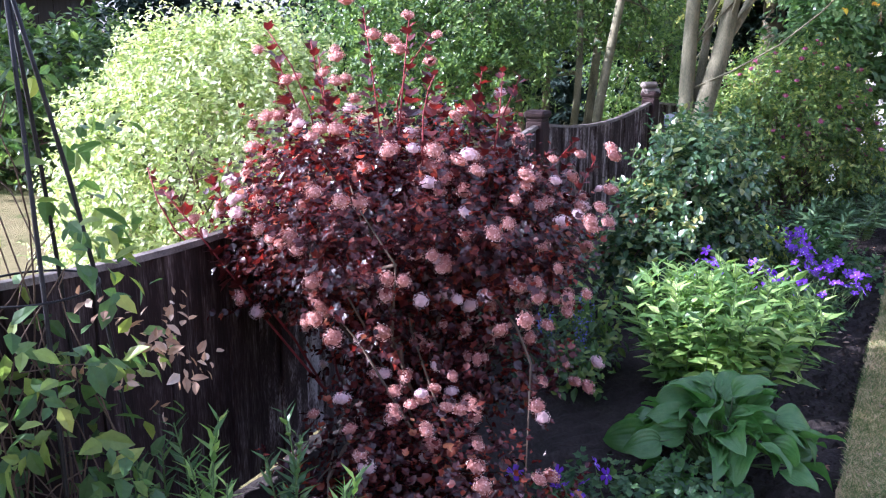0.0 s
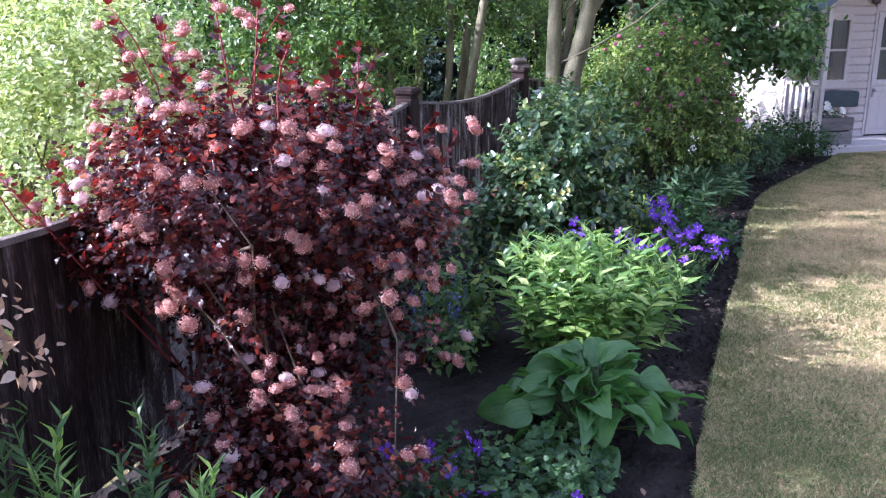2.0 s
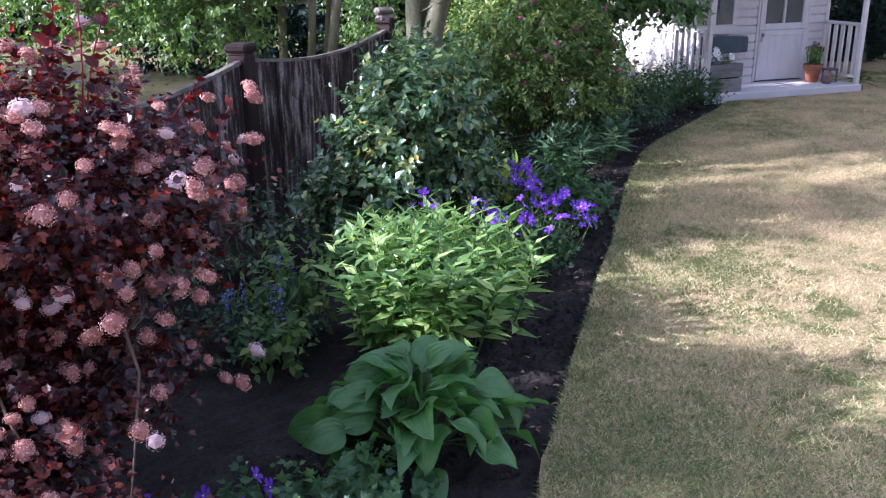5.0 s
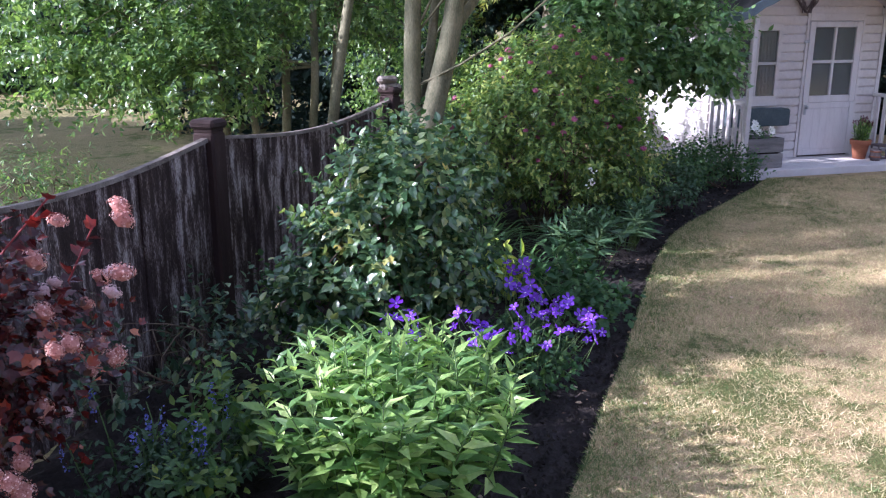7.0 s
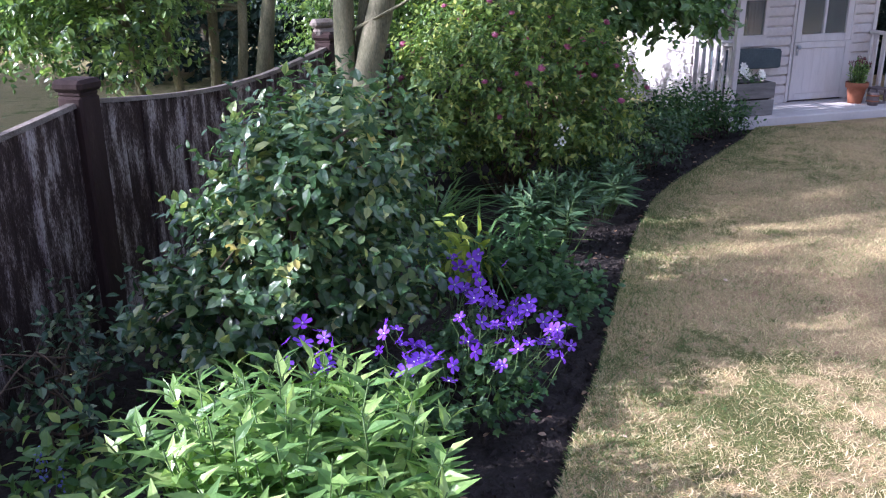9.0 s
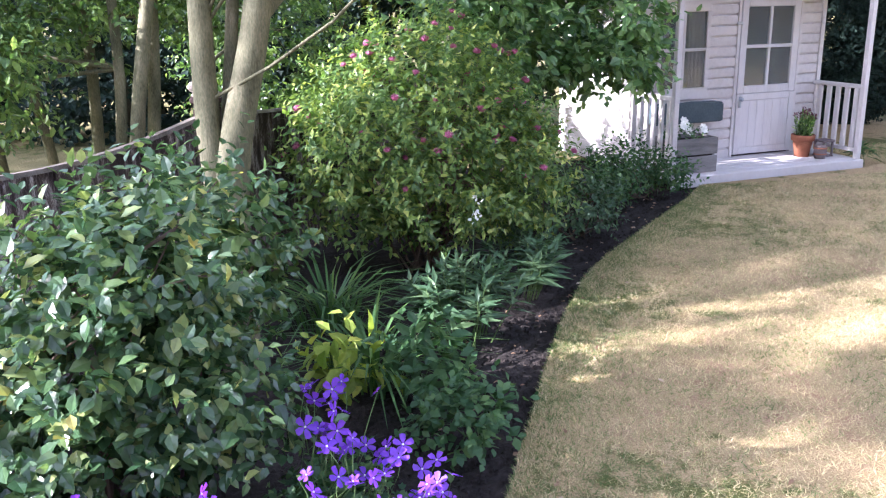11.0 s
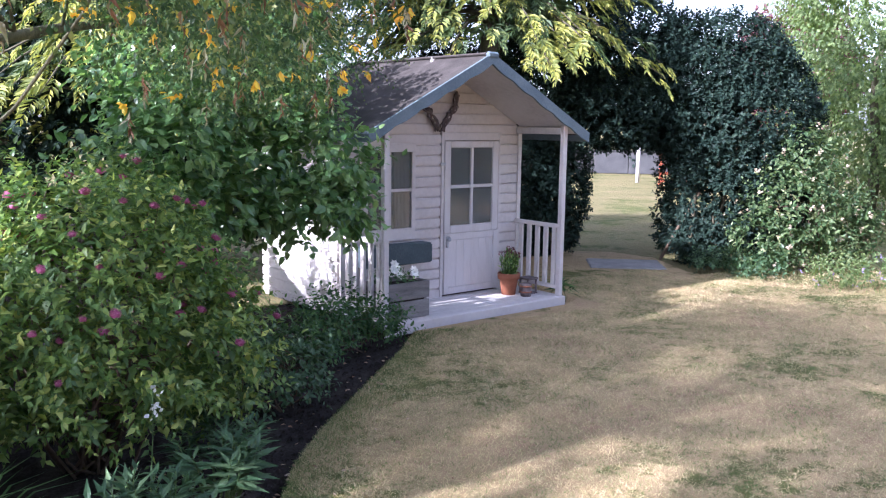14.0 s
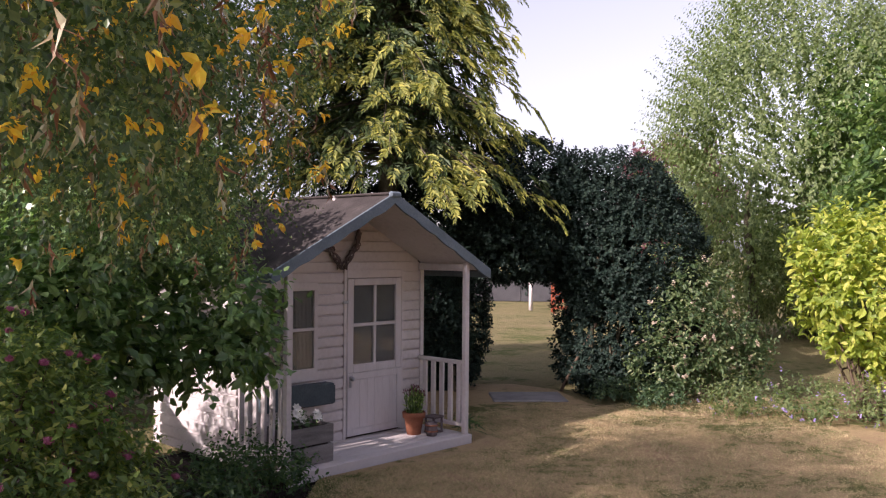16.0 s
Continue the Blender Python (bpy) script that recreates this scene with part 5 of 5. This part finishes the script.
# unseen high loose crowns, added west of both gardens to break the low sun into patches
crown_rng = np.random.default_rng(135)
SHADE_CROWNS = [(crown_rng.normal(0, .35), crown_rng.uniform(y0, y1), crown_rng.uniform(z0, z1), .45, .28, .26)
       for y0, y1, z0, z1, count in ((-.7, .2, 5.45, 7.2, 13), (.3, 1.0, 5.5, 6.8, 2), (1.0, 1.6, 5.2, 6.9, 10), (1.6, 2.7, 6.65, 7.3, 8), (-4.4, -2.5, 4.5, 6.9, 19)) for _ in range(count)]
tree("shade_tree", "unseen loose-crowned tree added to break up the western sun", (-7.2, 4.3, -.07), [stem([(0, 0, 0), (.1, .1, 2.0), (0, 0, 3.6), (.1, -.1, 5.2)], .14, .03)],
     SHADE_CROWNS,
     1700, 8, .13, OVATE, L_HAZEL, 133, M_BARK_DARK, .2, .3, .2, .3, 20, .012)
tree("shade_tree", "unseen broad dense tree added to shade the neighbouring lawn", (-9.5, 9.9, -.07), [stem([(0, 0, 0), (.1, .1, 2), (0, 0, 5)], .2, .06)],
     [(0, 0, 3.4, 1.6, 1.9, 1.7), (.4, 1.2, 4.5, 1.4, 1.4, 1.3), (.2, -1.0, 4.3, 1.3, 1.0, 1.1), (.3, 2.4, 3.4, 1.6, 1.6, 1.6)], 2100, 8, .2, OVATE, L_HAZEL, 134, M_BARK_DARK, .5, .3, .2, .4, 20, .05)

# ---- behind and right of the playhouse ----


def conifer(name, label, at, height, radius, seed, lo=.5, n=150, mat=None):
    """A conifer of drooping feathery boughs."""
    rng = np.random.default_rng(seed)
    e = thing(name, at, label, "tree")
    tubes("trunk", [[((0, 0, z), .16 * (1 - z / height) + .02) for z in np.linspace(-.1, height, 8)]], M_BARK_DARK, e, 8)
    # each bough carries flat hanging sprays; the outer ones are golden, the inner greener and darkened
    m = 8
    inner, outer, ps = [], [], []
    for k in range(n):
        z = lo + (height - lo) * rng.uniform(0, 1) ** .9
        a = k * 2.4 + rng.normal(0, .3)
        L = radius * (1 - (z - lo) / (height - lo) * .55) * rng.uniform(.7, 1.12)
        out = np.array([math.cos(a), math.sin(a), 0])
        side = np.array([-out[1], out[0], 0])
        for u in np.linspace(.3, 1.0, 16) + rng.normal(0, .03, 16):
            p = out * L * u + side * rng.normal(0, .16 * L * (1.2 - u)) + np.array([0, 0, z + .2 * L * u - .5 * L * u * u + rng.normal(0, .05)])
            way = unit(out * .75 + side * rng.normal(0, .6) + np.array([0, 0, -.55 + rng.normal(0, .2)]))
            across = unit(np.cross(way, out * .5 + np.array([0, 0, 1.0]) + rng.normal(0, .3, 3)))
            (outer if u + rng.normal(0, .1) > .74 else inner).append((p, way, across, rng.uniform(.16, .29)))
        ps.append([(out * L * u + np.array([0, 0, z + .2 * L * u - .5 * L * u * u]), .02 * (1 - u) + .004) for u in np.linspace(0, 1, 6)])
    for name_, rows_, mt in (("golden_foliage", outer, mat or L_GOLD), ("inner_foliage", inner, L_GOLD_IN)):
        p, way, across = (np.array([r[i] for r in rows_]) for i in range(3))
        ln = np.array([r[3] for r in rows_])
        PP, YY, NN, SS = [], [], [], []
        for i in range(m):
            u = (i + .5) / m
            for sg in (-1, 1):
                PP.append(p + way * (ln * u)[:, None] - np.array([0, 0, 1.0]) * (ln * u * u * .35)[:, None])
                YY.append(way * .75 + across * sg * .8 * (1 - .5 * u) - np.array([0, 0, .45 * u]) + rng.normal(0, .12, p.shape))
                NN.append(np.cross(across, way) + rng.normal(0, .25, p.shape))
                SS.append(ln * (.55 - .3 * u) * rng.uniform(.8, 1.2, len(p)))
        leaf_cloud(name_, (SMALL[0] * np.array([.5, 1, 1.6]), SMALL[1]), *(np.concatenate(q) for q in (PP, YY, NN, SS)), mt, e)
    tubes("branch", ps, M_BARK_DARK, e, 4)
    return e


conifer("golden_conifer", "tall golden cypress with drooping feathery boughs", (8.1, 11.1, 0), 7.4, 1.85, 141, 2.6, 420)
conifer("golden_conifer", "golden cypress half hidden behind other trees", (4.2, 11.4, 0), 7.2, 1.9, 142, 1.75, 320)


def build_arch_hedge():
    rng = np.random.default_rng(151)
    e = thing("arch_hedge", (9.5, 10.4, 0), "tall dark clipped hedge with an arched way through", "hedge", rz=-38)
    blobs = [(1.38, 0, .75, .88, .75, .85), (1.38, .0, 1.65, .9, .75, .85), (1.1, .1, 2.25, .9, .7, .6), (.0, .1, 2.45, .9, .7, .55), (-.9, .2, 2.2, .8, .7, .7), (-1.15, .3, 1.2, .62, .6, .9), (-1.1, .3, .5, .55, .55, .6), (-2.0, .5, 1.3, .9, .6, 1.2), (0, .1, 1.85, .75, .65, .5), (-.75, .2, .9, .4, .5, .9),
             (1.2, .95, .9, .75, .6, .95), (1.0, .95, 2.0, .8, .6, .7), (0, .95, 2.2, .85, .6, .6), (-1.0, 1.0, 2.0, .8, .6, .8), (-1.1, 1.0, .9, .6, .6, .95)]
    C, D = shell(rng, blobs, 25000, .8, .05, 0)
    keep = ~((np.abs(C[:, 0] - .2) < .52) & (C[:, 2] < 1.2))
    C, D = C[keep], D[keep]
    P, Y, N, S = sprays(rng, C, D + np.array([0, 0, .4]), np.full(len(C), .12), 9, .066, .2)
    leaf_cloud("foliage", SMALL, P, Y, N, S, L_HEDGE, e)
    for x in (1.2, 1.5, 1.0, -1.2, -1.0, -1.5, -2):
        tubes("stem", [bend(rng, (x + rng.normal(0, .2), rng.normal(0, .15), -.05), (x + rng.normal(0, .4), rng.normal(0, .3), 2.0), .03, .015, 6, .05)], M_BARK_DARK, e, 5)
    st = thing("leaning_stake", (9.95, 10.05, 0), "thin rusty timber stake leaning at the arch", "stake")
    tubes("pole", [[((0, 0, -.02), .022), ((.2, -.1, .4), .02), ((.42, -.2, .8), .018)]], M_STEM_BROWN, st, 6)


build_arch_hedge()
bm = block((-.42, -.3, -.02), (.42, .3, .02), .012)
slab = part("stepping_slab", bm, M_SLAB, None)
slab.matrix_world = pose(9.2, 9.9, 0, 0, 0, -38)
tagged(slab, "worn grey stone slab set flush in dry lawn", "paving slab")

hr, C, D, rng = shrub("hedge_rose", "loose grey-green shrub with faded rose blooms", "shrub", (10.6, 8.7, 0), [(0, 0, .7, .6, .55, .6), (.1, 0, 1.2, .4, .4, .4), (-.4, .1, .4, .4, .4, .4), (.5, -.3, .5, .45, .4, .45)], 1100, 8, .075, OVATE, L_MUTED, 161, 10, .01, twig_len=.2, inner=.5)
sel = rng.choice(len(C), 130)
P, Y, N, S = sprays(rng, C[sel] + D[sel] * .1, D[sel] + np.array([0, 0, .4]), np.full(130, .03), 5, .045)
leaf_cloud("faded_bloom", FAN, P, Y, N, S, P_FADED, hr, "faded buff-pink rose blooms")
shrub("lime_shrub", "bright lime-yellow leaved shrub lit by the sun", "shrub", (11.2, 6.9, 0), [(0, 0, 1.25, .8, .75, .6), (-.2, .1, 1.7, .6, .6, .45), (.3, -.2, .8, .6, .6, .45)], 950, 7, .12, OVATE, L_LIME, 162, 10, .02, twig_len=.25, inner=.6)
cat, C, D, rng = shrub("catmint_plant", "low pale-flowered edging plants along the lawn", "plant", (10.45, 7.2, 0), [(0, 0, .2, .4, .4, .22), (-.35, .6, .18, .35, .35, .2), (.3, -.6, .22, .4, .4, .24)], 520, 6, .05, OVATE, L_BIRCH, 163, 8, .004, M_STEM_GREEN, twig_len=.13, inner=.4)
sel = rng.choice(len(C), 60)
P, Y, N, S = sprays(rng, C[sel] + D[sel] * .05, D[sel] + np.array([0, 0, .8]), np.full(60, .06), 5, .03)
leaf_cloud("blossom", FAN, P, Y, N, S, P_LILAC, cat, "pale lilac flowers")
shrub("catmint_plant", "sparse low plants at the foot of the hedge", "plant", (9.9, 8.6, 0), [(0, 0, .12, .35, .3, .14), (-.15, .5, .12, .3, .3, .12)], 260, 6, .045, OVATE, L_GREYG, 164, 8, .004, M_STEM_GREEN, twig_len=.12, inner=.4)
shrub("porch_plant", "small green plant at the foot of the porch post", "plant", at_house(1.82, .1, 0), [(0, 0, .1, .1, .1, .1)], 22, 3, .13, LANCE, L_BLADE, 165, 3, .003, M_STEM_GREEN, .06, .8, .1, .3)

belt("weeping_birch", "tall silvery weeping birch in sunlight", (19.6, 11.6, 0), [(0, 0, 4.0, 2.6, 2.6, 3.4), (-1.4, .6, 3.2, 1.6, 1.6, 2.8), (2.2, -1.5, 3.5, 2.2, 2.2, 3.4), (.8, -.6, 2.8, 1.8, 1.8, 2.8)], 10000, 14, .105, L_BIRCH, 171, .8, "tree", SMALL, 1.2)
belt("broadleaf_tree", "large green garden tree beyond the hedge", (17, 7.5, 0), [(0, 0, 2.0, 2.2, 2.0, 2.2), (2, 1.5, 3.0, 2, 2, 2.6)], 3600, 9, .2, L_HAZEL, 172, .5, "tree")
belt("plum_tree", "far purple-leaved plum tree", (27, 20, 0), [(0, 0, 3.4, 1.6, 1.6, 1.7)], 700, 8, .3, L_PURPLE, 173, .6, "tree")
belt("far_hedge", "distant dark hedge beyond the far lawn", (26, 25, 0), [(-4, 2, 1.4, 2.6, 1.2, 1.6), (0, 0, 1.2, 2.5, 1.2, 1.4), (4, -3, 1.4, 2.6, 1.4, 1.8)], 1200, 6, .25, L_HEDGE, 174, .5, "hedge")


# ---- things on the porch ----
def build_porch_things():
    rng = np.random.default_rng(181)
    c = thing("planter_crate", at_house(-.02, .2, .06), "grey weathered slatted wooden crate planter", "planter", rz=6)
    for z in (0, .15):
        for y in (-.13, .13):
            part("slat", block((-.22, y - .008, z + .005), (.24, y + .008, z + .14), .003), M_CRATE, c)
        for x in (-.21, .23):
            part("slat", block((x - .008, -.12, z + .005), (x + .008, .12, z + .14), .003), M_CRATE, c)
    for x in (-.19, .21):
        for y in (-.11, .11):
            part("corner_batten", block((x - .012, y - .012, .0), (x + .012, y + .012, .29), .002), M_CRATE, c)
    part("soil_fill", block((-.2, -.12, .02), (.22, .12, .26), .01), M_SOIL, c)
    w = thing("white_petunia", at_house(-.02, .2, .32), "white petunias blooming in the crate", "flower", rz=6)
    C, D = shell(rng, [(0, 0, .02, .2, .12, .07)], 90, .3, floor=-.04)
    P, Y, N, S = sprays(rng, C, D + np.array([0, 0, .7]), np.full(len(C), .06), 4, .04, .1)
    leaf_cloud("foliage", OVATE, P, Y, N, S, L_GERAN, w)
    for x, y, z in ((-.06, -.05, .12), (-.03, -.02, .16), (.0, .0, .13), (-.1, .0, .1), (.14, -.06, .08), (.18, .0, .09), (-.02, -.08, .08)):
        n = 7
        a = np.arange(n) * 6.283 / n
        P = np.array([[x, y, z]]).repeat(n, 0)
        Y = np.stack([np.cos(a), np.sin(a) * .6 - .5, np.sin(a) * .8 + .3], 1)
        leaf_cloud("bloom", FAN, P, Y, np.array([[0, -1.0, .6]]).repeat(n, 0), np.full(n, .045), P_WHITE, w)
    b = part("window_box", block((-.12, .46, .41), (.56, .585, .58), .006), M_SLATE, HOUSE, "dark slate-blue wooden window box")
    for s in (0,):
        bm = bmesh.new()
        N = 20
        f = []
        for y in (.452, .46):
            up = [bm.verts.new((-.12 + .68 * i / N, y, .565 + .035 * math.cos((i / N - .5) * 6.283) * .5 + .018)) for i in range(N + 1)]
            dn = [bm.verts.new((-.12 + .68 * i / N, y, .42)) for i in range(N + 1)]
            f.append((up, dn))
        for i in range(N):
            bm.faces.new((f[0][0][i], f[0][0][i + 1], f[0][1][i + 1], f[0][1][i]))
            bm.faces.new((f[1][0][i], f[1][1][i], f[1][1][i + 1], f[1][0][i + 1]))
            bm.faces.new((f[0][0][i], f[1][0][i], f[1][0][i + 1], f[0][0][i + 1]))
        bmesh.ops.recalc_face_normals(bm, faces=bm.faces[:])
        part("scalloped_front", bm, M_SLATE, b)

    def turned(name, prof, mat, parent, n=24):
        bm = bmesh.new()
        rings = [[bm.verts.new((math.cos(a * 2 * math.pi / n) * r, math.sin(a * 2 * math.pi / n) * r, z)) for a in range(n)] for r, z in prof]
        for p, q in zip(rings, rings[1:]):
            for i in range(n):
                bm.faces.new((p[i], p[(i + 1) % n], q[(i + 1) % n], q[i]))
        bm.faces.new(rings[0][::-1])
        bm.faces.new(rings[-1])
        return part(name, bm, mat, parent, smooth=True)

    p = thing("terracotta_pot", at_house(1.36, .33, .06), "terracotta flower pot on the porch deck", "pot")
    turned("pot_body", [(.062, 0), (.085, .14), (.086, .142)], M_TERRA, p)
    turned("pot_rim", [(.088, .142), (.1, .145), (.104, .19), (.1, .196), (.088, .196), (.085, .17)], M_TERRA, p)
    turned("pot_soil", [(.05, .165), (.084, .172)], M_SOIL, p)
    lv, ps, _ = upright("lavender", "young lavender with dark purple tips in a pot", "plant", at_house(1.36, .33, .23), 34, (.075, .075), .22, 8, .06, L_PHLOX, 182, lean=.3, start=.0, up_leaf=1.6)
    tip = np.array([q[-1][0] for q in ps]).repeat(6, 0) + rng.normal(0, .008, (len(ps) * 6, 3)) + np.array([0, 0, .01])
    leaf_cloud("flower_spike", SMALL, tip, rng.normal(size=tip.shape) + np.array([0, 0, 1.5]), rng.normal(size=tip.shape), np.full(len(tip), .02), L_PURPLE, lv)
    g = thing("log_cup", at_house(1.42, .17, .06), "small brown bark-covered cup beside the pot", "ornament")
    turned("cup_body", [(.045, 0), (.052, .04), (.05, .1), (.052, .115), (.04, .115), (.036, .08)], M_WICKER, g, 16)
    for r in (.035, .085):
        turned("cup_band", [(.051, r), (.057, r + .004), (.057, r + .01), (.05, r + .014)], M_TERRA, g, 16)
    k = thing("small_lantern", at_house(1.54, .26, .06), "small dark wooden candle lantern on the porch", "lantern", rz=6)
    for x in (-.05, .05):
        for y in (-.05, .05):
            part("upright", block((x - .008, y - .008, .012), (x + .008, y + .008, .13), .002), M_WICKER, k)
    part("base", block((-.062, -.062, 0), (.062, .062, .012), .003), M_WICKER, k)
    part("lid", block((-.066, -.066, .13), (.066, .066, .148), .004), M_WICKER, k)
    # heart wreath of twisted twigs hung under the gable
    h = thing("twig_wreath", at_house(.71, .55, 1.52), "heart-shaped grey twig wreath hung on the gable", "wreath", rz=6)
    for j in range(9):
        for s in (-1, 1):
            pts = []
            for u in np.linspace(0, 1, 14):
                x = s * (.02 + .16 * math.sin(u * 1.7)) * (1.05 if j % 2 else .95)
                z = u * .33 + (.03 * math.sin(u * 6))
                wob = .018
                pts.append((np.array([x + wob * math.sin(u * 14 + j), wob * math.cos(u * 12 + j * 1.3), z + wob * math.sin(u * 9 + j * 2)]), .006))
            tubes("twig", [pts], M_WICKER, h, 5)


build_porch_things()


def build_feeder():
    f = thing("bird_box", (1.72, 6.72, .8), "small grey metal feeder box fixed to the fence post", "bird feeder", rz=55)
    part("box_body", block((-.05, -.07, -.07), (.05, .0, .05), .006), M_GREY, f)
    part("box_lid", block((-.062, -.09, .052), (.062, .01, .063), .005, pose(0, 0, 0, 12, 0, 0)), M_GREY, f)
    o = thing("post_finial", (1.62, 6.85, 1.0), "carved wooden ornament on top of the post", "ornament", rz=20)
    part("finial_block", block((-.07, -.04, 0), (.07, .04, .05), .015), M_FENCE_CAP, o)
    part("finial_top", block((-.09, -.035, .05), (.05, .035, .1), .018), M_FENCE_CAP, o)


build_feeder()


# ---- far garden through the arch, and the neighbour's shed ----
def build_far():
    s = thing("garden_shed", (-7.2, 13.2, -.07), "dark stained shed in the shade of the neighbouring garden", "shed", rz=10)
    for k in range(14):
        part("board", block((-1.6 + k * .23, 0, 0), (-1.6 + k * .23 + .225, .03, 2.0), .006), M_DARK, s)
    part("shed_body", block((-1.6, .032, 0), (1.62, 1.8, 2.0), .01), M_DARK, s)
    part("shed_roof", block((-1.75, -.15, 2.0), (1.75, 1.95, 2.08), .02), M_ROOF, s)
    w = thing("far_wall", (23.5, 24.5, -.07), "low grey garden wall seen far through the arch", "wall", rz=-42)
    for k in range(5):
        part("wall_panel", block((-3 + k * 1.2, 0, 0), (-3 + k * 1.2 + 1.19, .12, .75), .02), M_RENDER, w)
    part("wall_coping", block((-3.05, -.03, .752), (3.05, .15, .81), .015), M_RENDER, w)
    c = thing("orange_slide", (20.9, 19.45, -.07), "bright orange garden toy frame on the far lawn", "garden toy", rz=-42)
    for x in (-.35, .35):
        for y in (-.25, .25):
            part("leg", block((x - .03, y - .03, 0), (x + .03, y + .03, .95), .008), M_ORANGE, c)
    part("platform", block((-.42, -.32, .95), (.42, .32, .99), .012), M_ORANGE, c)
    for k in range(4):
        part("slat", block((-.35, -.27, .12 + k * .2), (.35, -.235, .2 + k * .2), .008), M_ORANGE, c)
    part("brace", block((-.03, -.3, -.1), (.03, -.272, 1.0), .008, pose(0, 0, .1, 0, 38, 0)), M_ORANGE, c)
    p = thing("washing_post", (20.9, 20.8, -.07), "white painted post standing on the far lawn", "post")
    tubes("pole", [[((0, 0, 0), .06), ((0, 0, .5), .055), ((0, 0, 1.15), .05)]], M_PAINT, p, 8)
    part("crossbar", block((-.35, -.03, 1.15), (.35, .03, 1.22), .01), M_PAINT, p)


build_far()


# ---- unseen wall and hedge, added to block skylight behind and beside the walker ----
def build_skylight_blocker():
    h = thing("skylight_blocker", (3, -9.5, -.07), "unseen plain wall and roof added to block skylight", "house")
    part("wall", block((-9, -.3, 0), (9, 0, 5.2), .01), M_TERRA, h)
    bm = bmesh.new()
    pr = [(-9.3, .35, 5.2), (9.3, .35, 5.2), (9.3, -3.2, 7.6), (-9.3, -3.2, 7.6)]
    a = [bm.verts.new(p) for p in pr]
    b = [bm.verts.new((p[0], p[1], p[2] + .12)) for p in pr]
    bm.faces.new(a[::-1])
    bm.faces.new(b)
    for i in range(4):
        bm.faces.new((a[i], a[(i + 1) % 4], b[(i + 1) % 4], b[i]))
    bmesh.ops.recalc_face_normals(bm, faces=bm.faces[:])
    part("roof", bm, M_ROOF, h)


build_skylight_blocker()
belt("skylight_hedge", "unseen tall dark hedge added to block skylight from the east", (15.5, -1, 0), [(0, y, 1.7, 1.1, 1.9, 1.9) for y in (-6, -3, 0, 3, 5.5)], 2600, 8, .22, L_HEDGE, 191, .4, "hedge")
